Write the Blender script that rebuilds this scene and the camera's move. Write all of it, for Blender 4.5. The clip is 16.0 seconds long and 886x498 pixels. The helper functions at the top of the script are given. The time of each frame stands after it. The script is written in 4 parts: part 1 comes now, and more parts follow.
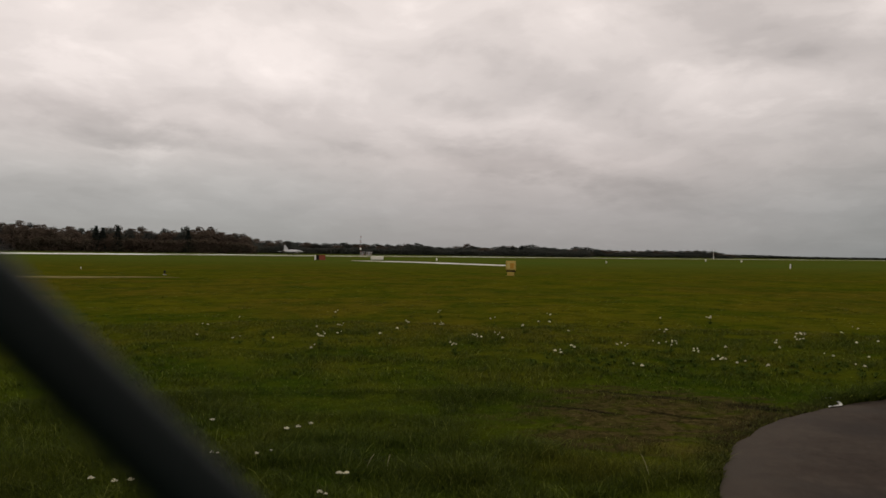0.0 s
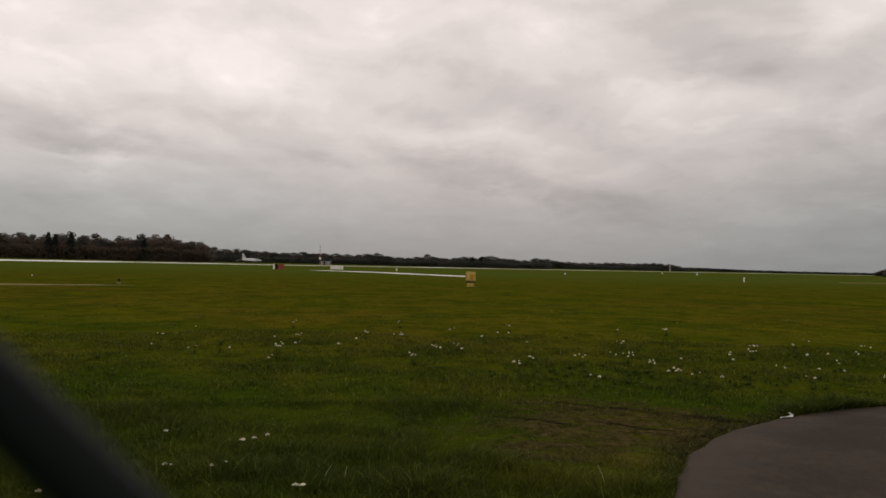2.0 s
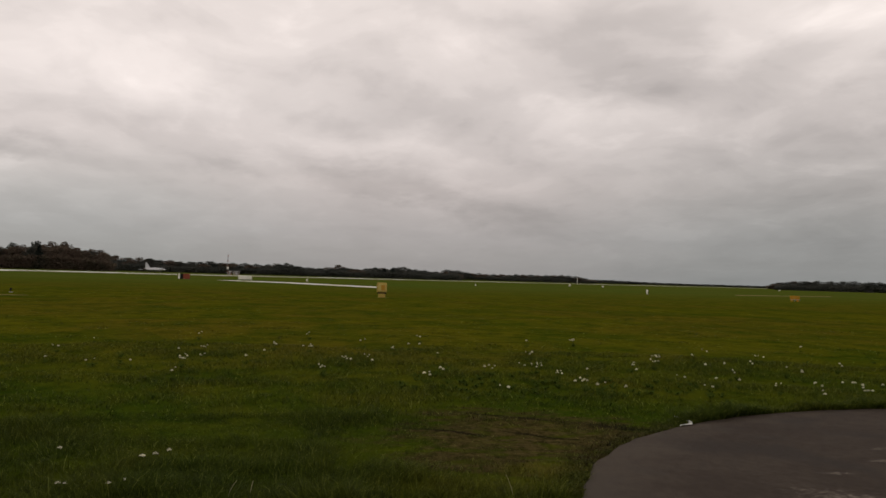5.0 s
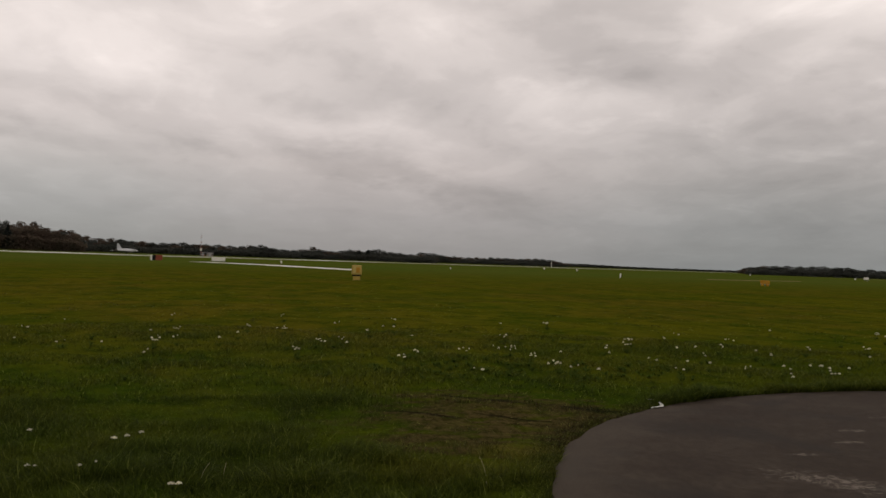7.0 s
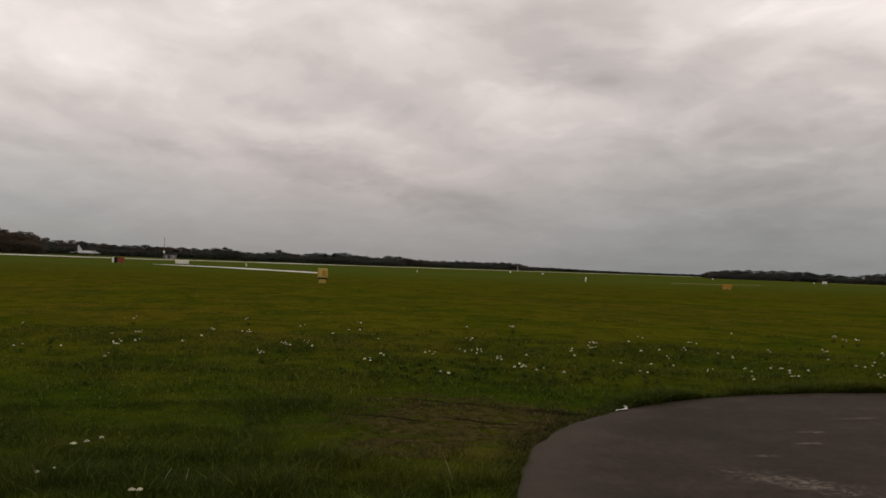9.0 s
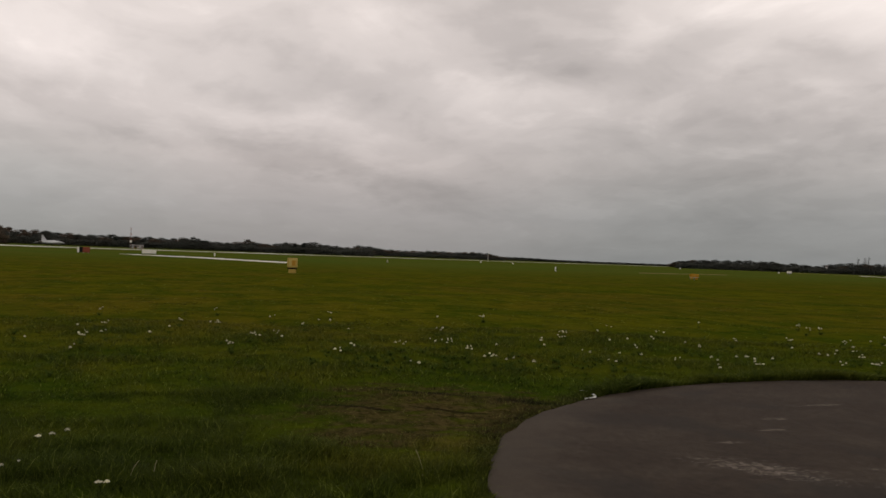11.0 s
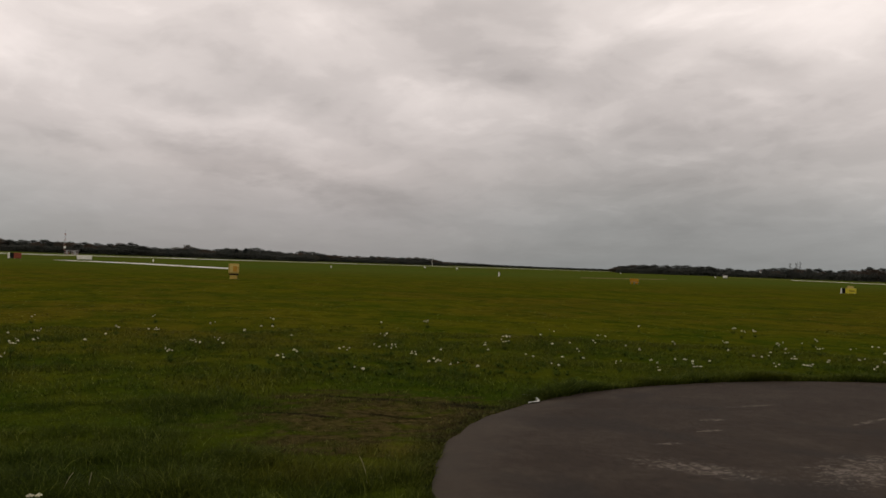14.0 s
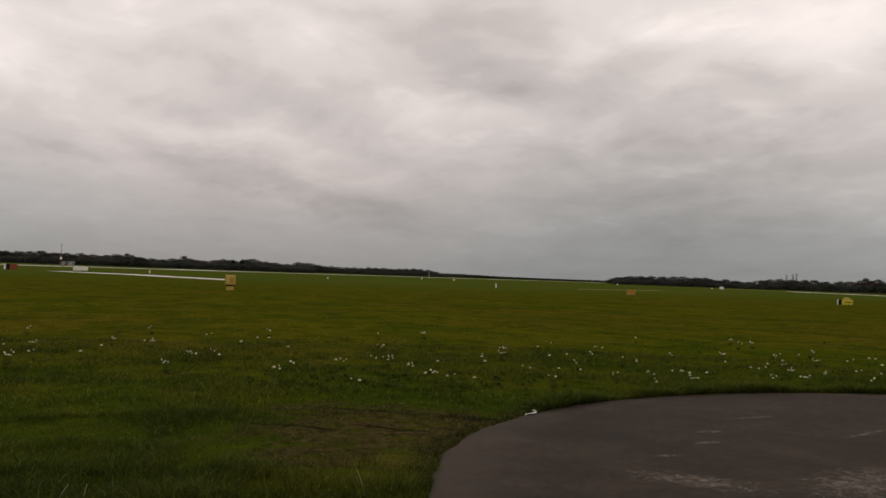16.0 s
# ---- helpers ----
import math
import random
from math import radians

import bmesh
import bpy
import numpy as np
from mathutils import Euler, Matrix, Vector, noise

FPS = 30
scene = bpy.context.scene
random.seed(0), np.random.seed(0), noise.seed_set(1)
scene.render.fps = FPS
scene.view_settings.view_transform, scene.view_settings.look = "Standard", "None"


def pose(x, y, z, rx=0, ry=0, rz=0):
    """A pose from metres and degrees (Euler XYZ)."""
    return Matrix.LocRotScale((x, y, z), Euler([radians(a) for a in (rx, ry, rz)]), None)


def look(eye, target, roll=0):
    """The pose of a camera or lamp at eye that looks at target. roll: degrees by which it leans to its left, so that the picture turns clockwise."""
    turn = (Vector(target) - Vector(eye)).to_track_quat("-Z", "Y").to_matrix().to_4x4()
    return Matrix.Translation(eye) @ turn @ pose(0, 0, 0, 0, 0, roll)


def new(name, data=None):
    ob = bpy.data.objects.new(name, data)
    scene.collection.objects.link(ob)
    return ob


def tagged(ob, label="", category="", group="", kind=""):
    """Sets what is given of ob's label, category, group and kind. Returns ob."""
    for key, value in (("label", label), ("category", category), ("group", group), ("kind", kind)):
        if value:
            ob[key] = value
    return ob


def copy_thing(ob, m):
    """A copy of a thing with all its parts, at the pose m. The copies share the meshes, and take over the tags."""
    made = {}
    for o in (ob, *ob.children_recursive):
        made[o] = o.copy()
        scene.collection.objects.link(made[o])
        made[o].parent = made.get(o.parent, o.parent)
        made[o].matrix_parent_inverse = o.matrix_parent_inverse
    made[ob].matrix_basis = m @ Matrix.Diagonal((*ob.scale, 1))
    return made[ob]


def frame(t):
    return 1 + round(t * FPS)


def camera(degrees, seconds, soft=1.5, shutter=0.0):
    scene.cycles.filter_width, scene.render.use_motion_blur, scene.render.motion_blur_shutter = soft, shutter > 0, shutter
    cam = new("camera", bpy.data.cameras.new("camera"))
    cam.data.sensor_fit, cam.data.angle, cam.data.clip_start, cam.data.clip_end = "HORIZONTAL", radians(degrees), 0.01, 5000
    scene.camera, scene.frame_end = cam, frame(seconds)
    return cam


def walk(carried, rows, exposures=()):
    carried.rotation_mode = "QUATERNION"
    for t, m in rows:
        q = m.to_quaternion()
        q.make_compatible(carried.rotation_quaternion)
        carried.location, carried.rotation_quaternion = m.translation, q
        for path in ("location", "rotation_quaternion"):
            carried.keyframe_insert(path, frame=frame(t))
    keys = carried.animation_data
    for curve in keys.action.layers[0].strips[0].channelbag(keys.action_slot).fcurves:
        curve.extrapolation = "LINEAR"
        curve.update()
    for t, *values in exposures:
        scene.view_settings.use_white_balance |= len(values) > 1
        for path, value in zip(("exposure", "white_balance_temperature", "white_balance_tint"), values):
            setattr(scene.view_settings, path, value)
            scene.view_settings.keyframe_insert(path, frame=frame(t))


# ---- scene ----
# ---- camera ----
cam = camera(57.14, 16.0, soft=1.55)
cam.data.dof.use_dof = True
cam.data.dof.focus_distance = 40.0
cam.data.dof.aperture_fstop = 22.0
EYE = 1.6
# seconds, sideways, forward, yaw, pitch, roll
ROWS = [
    (0, 0.0000, 0.0000, 0.30, 0.34, 0.73),
    (0.5, 0.0003, 0.0001, 0.12, 0.47, 0.76),
    (1, 0.0006, 0.0004, -0.48, 0.61, 0.80),
    (1.5, 0.0009, 0.0005, -1.80, 0.91, 0.98),
    (2, 0.0012, 0.0011, -2.49, 1.13, 1.27),
    (2.5, 0.0015, 0.0022, -4.49, 1.66, 1.37),
    (3, 0.0018, 0.0036, -6.12, 1.94, 1.47),
    (3.5, 0.0021, 0.0050, -7.06, 2.10, 1.54),
    (4, 0.0024, 0.0060, -7.50, 2.20, 1.50),
    (6.3, 0.0038, 0.0100, -10.08, 1.08, 1.98),
    (6.5, 0.0039, 0.0104, -10.15, 0.90, 1.99),
    (7, 0.0042, 0.0112, -10.47, 0.91, 1.98),
    (7.5, 0.0045, 0.0120, -11.80, 1.07, 2.11),
    (8, 0.0048, 0.0129, -12.26, 0.88, 2.17),
    (8.5, 0.0051, 0.0137, -12.49, 0.79, 2.15),
    (9, 0.0054, 0.0145, -12.81, 1.23, 2.14),
    (9.5, 0.0057, 0.0154, -13.67, 0.96, 2.20),
    (9.7, 0.0058, 0.0157, -14.20, 0.64, 2.19),
    (12, 0.0060, 0.0162, -15.30, 0.66, 2.22),
    (12.5, 0.0060, 0.0162, -15.97, 0.94, 2.23),
    (13, 0.0060, 0.0162, -17.02, 0.50, 2.00),
    (13.5, 0.0060, 0.0162, -18.07, 1.22, 2.11),
    (14, 0.0060, 0.0162, -18.83, 1.11, 2.02),
    (14.5, 0.0060, 0.0162, -18.95, 1.48, 1.99),
    (15, 0.0060, 0.0162, -19.00, 1.49, 2.02),
    (15.5, 0.0060, 0.0162, -19.05, 1.72, 1.99),
    (16, 0.0060, 0.0162, -19.02, 1.91, 2.04),
]
walk(cam, [(t, pose(x, y, EYE, 0, 0, yaw) @ pose(0, 0, 0, 90 + pitch) @ pose(0, 0, 0, 0, 0, roll)) for t, x, y, yaw, pitch, roll in ROWS], [(0, 0.0), (3, 0.03), (4.2, 0.02), (6.5, -0.08), (12.5, -0.08), (14, -0.06), (16, -0.04)])

# ---- world and light ----
SUN_AZ, SUN_EL = -25.0, 48.0


def node(tree, kind, **values):
    n = tree.nodes.new(kind)
    for key, value in values.items():
        n.inputs[key.replace("_", " ")].default_value = value
    return n


def maths(tree, op, a, b=None, c=None, clamp=False):
    n = tree.nodes.new("ShaderNodeMath")
    n.operation, n.use_clamp = op, clamp
    for i, v in enumerate((a, b, c)):
        if v is None:
            continue
        if isinstance(v, (int, float)):
            n.inputs[i].default_value = v
        else:
            tree.links.new(v, n.inputs[i])
    return n.outputs[0]


def blend_colour(tree, fac, a, b, mode="MIX"):
    n = tree.nodes.new("ShaderNodeMix")
    n.data_type, n.blend_type = "RGBA", mode
    for sock, v in ((n.inputs[0], fac), (n.inputs[6], a), (n.inputs[7], b)):
        if isinstance(v, (int, float)):
            sock.default_value = v
        elif isinstance(v, tuple):
            sock.default_value = (*v[:3], 1)
        else:
            tree.links.new(v, sock)
    return n.outputs[2]


def ramp(tree, fac, stops, smooth=True):
    n = tree.nodes.new("ShaderNodeValToRGB")
    cr = n.color_ramp
    cr.interpolation = "EASE" if smooth else "LINEAR"
    while len(cr.elements) < len(stops):
        cr.elements.new(0.5)
    for e, (p, c) in zip(cr.elements, stops):
        e.position = p
        e.color = (*c[:3], 1) if isinstance(c, tuple) else (c, c, c, 1)
    tree.links.new(fac, n.inputs[0])
    return n.outputs[0]


def noise_of(tree, coord, scale, detail=5.0, rough=0.55, warp=0.0, stretch=None, shift=(0, 0, 0)):
    m = tree.nodes.new("ShaderNodeMapping")
    m.inputs["Scale"].default_value = stretch or (1, 1, 1)
    m.inputs["Location"].default_value = shift
    tree.links.new(coord, m.inputs["Vector"])
    n = node(tree, "ShaderNodeTexNoise", Scale=scale, Detail=detail, Roughness=rough, Distortion=warp)
    tree.links.new(m.outputs[0], n.inputs["Vector"])
    return n.outputs["Fac"]


world = bpy.data.worlds.new("overcast_sky")
scene.world = world
world.use_nodes = True
wt = world.node_tree
wt.nodes.clear()
tc = wt.nodes.new("ShaderNodeTexCoord")
sep = wt.nodes.new("ShaderNodeSeparateXYZ")
wt.links.new(tc.outputs["Generated"], sep.inputs[0])
up = maths(wt, "MAXIMUM", sep.outputs[2], 0.0)
# cloud layer: a flat deck seen in perspective
lift = maths(wt, "ADD", up, 0.22)
comb = wt.nodes.new("ShaderNodeCombineXYZ")
wt.links.new(maths(wt, "DIVIDE", sep.outputs[0], lift), comb.inputs[0])
wt.links.new(maths(wt, "DIVIDE", sep.outputs[1], lift), comb.inputs[1])
deck = comb.outputs[0]
big = noise_of(wt, deck, 0.8, 3, 0.5, 0.3, (1, 1, 1), (3.1, 1.7, 0))
mid = noise_of(wt, deck, 2.6, 5, 0.55, 0.4, (1, 0.85, 1), (0.4, 2.9, 0))
fine = noise_of(wt, deck, 6.5, 5, 0.55, 0.4, (1, 0.8, 1), (5.4, 0.6, 0))
clouds = maths(wt, "ADD", maths(wt, "ADD", maths(wt, "MULTIPLY", big, 0.22), maths(wt, "MULTIPLY", mid, 0.54)), maths(wt, "MULTIPLY", fine, 0.24))
# brightness of the overcast by height above the horizon
base = ramp(wt, up, [(0.0, (0.285, 0.285, 0.282)), (0.05, (0.395, 0.375, 0.367)), (0.11, (0.60, 0.545, 0.515)), (0.19, (0.73, 0.67, 0.63)), (0.32, (0.81, 0.74, 0.69)), (1.0, (0.68, 0.625, 0.575))], False)
light = ramp(wt, clouds, [(0.36, 0.75), (0.46, 0.91), (0.54, 1.04), (0.64, 1.26)])
# the large banks and streaks of this sky: bearing, height, half length, half depth, slope, strength
bearing = maths(wt, "MULTIPLY", maths(wt, "ARCTAN2", sep.outputs[0], sep.outputs[1]), 57.2958)
height_deg = maths(wt, "MULTIPLY", maths(wt, "ARCSINE", sep.outputs[2]), 57.2958)
rag1 = maths(wt, "MULTIPLY_ADD", noise_of(wt, deck, 3.2, 5, 0.55, 0.3), 6.4, -3.2)
rag2 = maths(wt, "MULTIPLY_ADD", noise_of(wt, deck, 3.2, 5, 0.58, 0.3, (1, 0.8, 1), (7, 3, 0)), 4.4, -2.2)
bearing_r, height_r = maths(wt, "ADD", bearing, rag1), maths(wt, "ADD", height_deg, rag2)
DARK_BANKS = [(8.0, 5.7, 10.0, 0.9, -11, -0.19), (-6, 7.4, 3.4, 0.55, -10, -0.14), (7.5, 11.7, 5.0, 1.6, -4, -0.17), (22.5, 13.9, 10.0, 2.3, -3, -0.22), (20.5, 17.4, 7.0, 1.9, 0, -0.18), (14.5, 17.0, 2.5, 1.2, -20, -0.08), (-13, 9.8, 3.4, 0.7, -8, -0.08), (-21.5, 7.7, 8.5, 0.9, -7, -0.24), (34, 5.5, 15.0, 5.2, 0, -0.29), (39.5, 13.8, 3.0, 0.6, -6, -0.12), (-5.2, 11.9, 4.0, 1.2, -10, -0.06), (34, 9.6, 9.0, 1.4, -4, -0.10), (-30, 4.0, 12, 1.6, 0, -0.08)]
BRIGHT_BANKS = [(-15, 14, 13, 3.0, -6, 0.20), (-11.5, 12.2, 3.0, 0.9, 10, 0.08), (9.5, 16.4, 2.6, 1.0, -15, 0.16), (27.3, 15.3, 1.4, 1.0, 20, 0.15), (18, 11.4, 9.0, 0.8, -2, 0.10), (2.6, 8.8, 8.0, 0.8, -8, 0.15), (44, 16.8, 6.0, 2.2, 0, 0.32), (34.1, 13.2, 2.2, 0.8, 0, 0.15), (40.3, 11.8, 2.2, 0.6, -4, 0.12), (-21.4, 6.4, 2.8, 0.35, -7, 0.12), (33, 17.0, 4.5, 1.2, 0, 0.12)]
calm = ramp(wt, up, [(0.0, 0.20), (0.10, 0.46), (0.19, 0.66)])
total = maths(wt, "MULTIPLY_ADD", maths(wt, "SUBTRACT", light, 1.0), calm, 1.0)
for az, el, ln, dp, slope, strength in DARK_BANKS + BRIGHT_BANKS:
    c, s = math.cos(radians(slope)), math.sin(radians(slope))
    da, de = maths(wt, "SUBTRACT", bearing_r, float(az)), maths(wt, "SUBTRACT", height_r, float(el))
    u = maths(wt, "ADD", maths(wt, "MULTIPLY", da, c / ln), maths(wt, "MULTIPLY", de, s / ln))
    v = maths(wt, "ADD", maths(wt, "MULTIPLY", da, -s / dp), maths(wt, "MULTIPLY", de, c / dp))
    q = maths(wt, "ADD", maths(wt, "MULTIPLY", u, u), maths(wt, "MULTIPLY", v, v))
    total = maths(wt, "ADD", total, maths(wt, "MULTIPLY", maths(wt, "EXPONENT", maths(wt, "MULTIPLY", q, -1.0)), strength))
cc = wt.nodes.new("ShaderNodeCombineXYZ")
for i in range(3):
    wt.links.new(total, cc.inputs[i])
cloud_colour = blend_colour(wt, 1.0, base, cc.outputs[0], "MULTIPLY")
# a cooler cast low in the east and west, a rosier one ahead
cool = maths(wt, "MULTIPLY", ramp(wt, maths(wt, "MULTIPLY_ADD", bearing_r, 0.01, 0.5), [(0.60, 0.0), (0.82, 1.0)]), ramp(wt, up, [(0.06, 1.0), (0.20, 0.1)]))
west = maths(wt, "MULTIPLY", ramp(wt, maths(wt, "MULTIPLY_ADD", bearing_r, 0.01, 0.5), [(0.34, 1.0), (0.54, 0.0)]), ramp(wt, up, [(0.07, 0.9), (0.17, 0.0)]))
cool = maths(wt, "MAXIMUM", cool, west)
cloud_colour = blend_colour(wt, cool, blend_colour(wt, 1.0, cloud_colour, (1.018, 0.992, 0.998), "MULTIPLY"), blend_colour(wt, 1.0, cloud_colour, (0.966, 1.0, 1.006), "MULTIPLY"))
sky = wt.nodes.new("ShaderNodeTexSky")
sky.sky_type, sky.sun_disc = "NISHITA", False
sky.sun_elevation, sky.sun_rotation = radians(SUN_EL), radians(SUN_AZ)
clear = blend_colour(wt, 1.0, sky.outputs[0], (0.08, 0.08, 0.08), "MULTIPLY")
whole = blend_colour(wt, 0.95, clear, cloud_colour)
bg = wt.nodes.new("ShaderNodeBackground")
wt.links.new(whole, bg.inputs[0])
out = wt.nodes.new("ShaderNodeOutputWorld")
wt.links.new(bg.outputs[0], out.inputs[0])

sun = new("sun", bpy.data.lights.new("sun", "SUN"))
sun.data.energy, sun.data.angle, sun.data.color = 0.5, radians(25), (1.0, 0.96, 0.9)
sun.matrix_world = look((0, 0, 50), (-math.sin(radians(SUN_AZ)) * math.cos(radians(SUN_EL)) * 50, -math.cos(radians(SUN_AZ)) * math.cos(radians(SUN_EL)) * 50, 50 - 50 * math.sin(radians(SUN_EL))))

# ---- materials ----
PAD_X, PAD_Y = 8.1, 3.95


def material(name, colour, rough=0.7, metal=0.0, spots=None, scale=4.0, amount=0.5, bump=0.0, bump_scale=30.0, stretch=None, spec=0.5, vary=0.0):
    """A surface with colour varied at two scales, fine relief, and some change from object to object."""
    m = bpy.data.materials.new(name)
    m.use_nodes = True
    t = m.node_tree
    b = t.nodes["Principled BSDF"]
    co = t.nodes.new("ShaderNodeTexCoord").outputs["Object"]
    spots = spots or tuple(c * 0.6 for c in colour)
    n1 = noise_of(t, co, scale, 5, 0.6, 0.3, stretch)
    n2 = noise_of(t, co, scale * 7, 4, 0.6, 0.0, stretch)
    f = maths(t, "MULTIPLY", ramp(t, n1, [(0.35, 0.0), (0.68, 1.0)]), amount)
    c = blend_colour(t, f, colour, spots)
    k = maths(t, "MULTIPLY_ADD", n2, 0.5 * amount, 1 - 0.25 * amount)
    if vary:
        info = t.nodes.new("ShaderNodeObjectInfo").outputs["Random"]
        k = maths(t, "MULTIPLY", k, maths(t, "MULTIPLY_ADD", info, vary, 1 - vary / 2))
    cc = t.nodes.new("ShaderNodeCombineXYZ")
    for i in range(3):
        t.links.new(k, cc.inputs[i])
    c = blend_colour(t, 1.0, c, cc.outputs[0], "MULTIPLY")
    t.links.new(c, b.inputs["Base Color"])
    b.inputs["Metallic"].default_value = metal
    b.inputs["Specular IOR Level"].default_value = spec
    t.links.new(maths(t, "MULTIPLY_ADD", n2, 0.2, rough - 0.1, clamp=True), b.inputs["Roughness"])
    if bump:
        bn = node(t, "ShaderNodeBump", Strength=bump, Distance=0.02)
        t.links.new(noise_of(t, co, bump_scale, 6, 0.6), bn.inputs["Height"])
        t.links.new(bn.outputs[0], b.inputs["Normal"])
    return m


def leaf_material(name, colour, spots, scale, amount, vary):
    """Foliage: matt, varied from tree to tree, and letting some light through."""
    m = material(name, colour, 0.9, spots=spots, scale=scale, amount=amount, vary=vary, spec=0.0)
    t = m.node_tree
    b, o = t.nodes["Principled BSDF"], t.nodes["Material Output"]
    glow = t.nodes.new("ShaderNodeBsdfTranslucent")
    t.links.new(b.inputs["Base Color"].links[0].from_socket, glow.inputs["Color"])
    both = t.nodes.new("ShaderNodeMixShader")
    both.inputs[0].default_value = 0.5
    t.links.new(b.outputs[0], both.inputs[1])
    t.links.new(glow.outputs[0], both.inputs[2])
    t.links.new(both.outputs[0], o.inputs[0])
    return m


def turf_colour(t, co):
    """Meadow colours by place: lush near the pad, olive and rusty further out, worn earth beside the pad."""
    n_big = noise_of(t, co, 0.09, 4, 0.55, 0.6, (1.0, 0.9, 1))
    n_mid = noise_of(t, co, 0.42, 5, 0.6, 0.6, (1.0, 0.75, 1))
    n_small = noise_of(t, co, 3.2, 5, 0.65, 0.2, (1.0, 0.8, 1))
    s = t.nodes.new("ShaderNodeSeparateXYZ")
    t.links.new(co, s.inputs[0])
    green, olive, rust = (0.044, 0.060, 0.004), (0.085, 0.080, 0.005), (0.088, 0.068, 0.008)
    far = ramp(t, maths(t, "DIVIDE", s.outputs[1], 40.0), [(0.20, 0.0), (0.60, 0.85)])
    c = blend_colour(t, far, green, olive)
    c = blend_colour(t, maths(t, "MULTIPLY", ramp(t, n_big, [(0.43, 0.0), (0.58, 0.9)]), far), c, rust)
    fresh = ramp(t, noise_of(t, co, 0.13, 4, 0.55, 0.6, (1.0, 0.8, 1), (21, 8, 0)), [(0.50, 0.0), (0.66, 0.8)])
    c = blend_colour(t, maths(t, "MULTIPLY", fresh, far), c, (0.044, 0.062, 0.004))
    c = blend_colour(t, ramp(t, n_mid, [(0.42, 0.0), (0.62, 0.65)]), c, (0.022, 0.044, 0.003))
    # random dark patches: lush growth, and shade of hollows between tufts painted in
    c = blend_colour(t, ramp(t, noise_of(t, co, 1.5, 4, 0.6, 0.4, (1.0, 0.85, 1), (4, 7, 0)), [(0.46, 0.0), (0.66, 0.6)]), c, (0.015, 0.030, 0.002))
    ochre = ramp(t, noise_of(t, co, 0.6, 5, 0.65, 0.6, (1.0, 0.75, 1), (11, 3, 0)), [(0.50, 0.0), (0.68, 0.6)])
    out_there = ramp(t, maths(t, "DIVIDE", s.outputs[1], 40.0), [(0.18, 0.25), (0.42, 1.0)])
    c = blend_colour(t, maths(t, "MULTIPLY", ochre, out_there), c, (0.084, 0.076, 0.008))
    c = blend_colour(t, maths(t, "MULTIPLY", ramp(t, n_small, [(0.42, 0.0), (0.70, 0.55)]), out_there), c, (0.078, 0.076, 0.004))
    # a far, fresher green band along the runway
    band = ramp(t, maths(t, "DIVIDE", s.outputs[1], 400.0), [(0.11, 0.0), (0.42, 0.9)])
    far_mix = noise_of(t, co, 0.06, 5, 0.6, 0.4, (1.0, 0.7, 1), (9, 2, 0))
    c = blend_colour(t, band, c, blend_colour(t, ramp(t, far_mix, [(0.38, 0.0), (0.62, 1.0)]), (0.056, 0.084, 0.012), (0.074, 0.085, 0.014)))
    # worn earth
    dx = maths(t, "DIVIDE", maths(t, "SUBTRACT", s.outputs[0], 2.35), 1.95)
    dy = maths(t, "DIVIDE", maths(t, "SUBTRACT", s.outputs[1], 8.0), 1.9)
    rr = maths(t, "ADD", maths(t, "MULTIPLY", dx, dx), maths(t, "MULTIPLY", dy, dy))
    rr = maths(t, "ADD", rr, maths(t, "MULTIPLY_ADD", noise_of(t, co, 1.2, 6, 0.75, 0.8, (0.6, 1.5, 1)), 4.4, -2.2))
    bare = maths(t, "MULTIPLY", ramp(t, rr, [(0.35, 1.0), (1.2, 0.0)]), ramp(t, noise_of(t, co, 3.2, 5, 0.7, 0.4, (0.6, 1.4, 1), (2, 5, 0)), [(0.32, 0.25), (0.56, 1.0)]))
    soil = blend_colour(t, ramp(t, noise_of(t, co, 9.0, 6, 0.75, 0.4, (1.0, 0.7, 1)), [(0.38, 0.0), (0.64, 1.0)]), (0.025, 0.018, 0.008), (0.084, 0.060, 0.025))
    c = blend_colour(t, maths(t, "MULTIPLY", bare, 0.84), c, soil)
    # paler yellowing grass between the worn earth and the pad
    for x, y, rx, ry in ((1.3, 6.15, 0.9, 0.5), (2.0, 6.75, 0.5, 0.35)):
        u, v = maths(t, "DIVIDE", maths(t, "SUBTRACT", s.outputs[0], x), rx), maths(t, "DIVIDE", maths(t, "SUBTRACT", s.outputs[1], y), ry)
        q = maths(t, "ADD", maths(t, "ADD", maths(t, "MULTIPLY", u, u), maths(t, "MULTIPLY", v, v)), maths(t, "MULTIPLY_ADD", n_small, 2.4, -1.2))
        c = blend_colour(t, ramp(t, q, [(0.2, 0.45), (1.1, 0.0)]), c, (0.092, 0.088, 0.008))
    # trodden rim beside the tarmac
    px, py = maths(t, "SUBTRACT", s.outputs[0], PAD_X), maths(t, "SUBTRACT", s.outputs[1], PAD_Y)
    pr = maths(t, "SQRT", maths(t, "ADD", maths(t, "MULTIPLY", px, px), maths(t, "MULTIPLY", py, py)))
    pr = maths(t, "ADD", pr, maths(t, "MULTIPLY_ADD", n_small, 0.5, -0.25))
    c = blend_colour(t, ramp(t, maths(t, "DIVIDE", pr, 10.0), [(0.635, 0.15), (0.665, 0.0)]), c, blend_colour(t, ramp(t, maths(t, "DIVIDE", s.outputs[0], 10.0), [(0.40, 0.0), (0.52, 1.0)]), soil, c))
    # wheel ruts: dark earth lines, with the grooves' shade put into the colour
    wander = maths(t, "MULTIPLY_ADD", noise_of(t, co, 1.3, 5, 0.7), 0.7, -0.35)
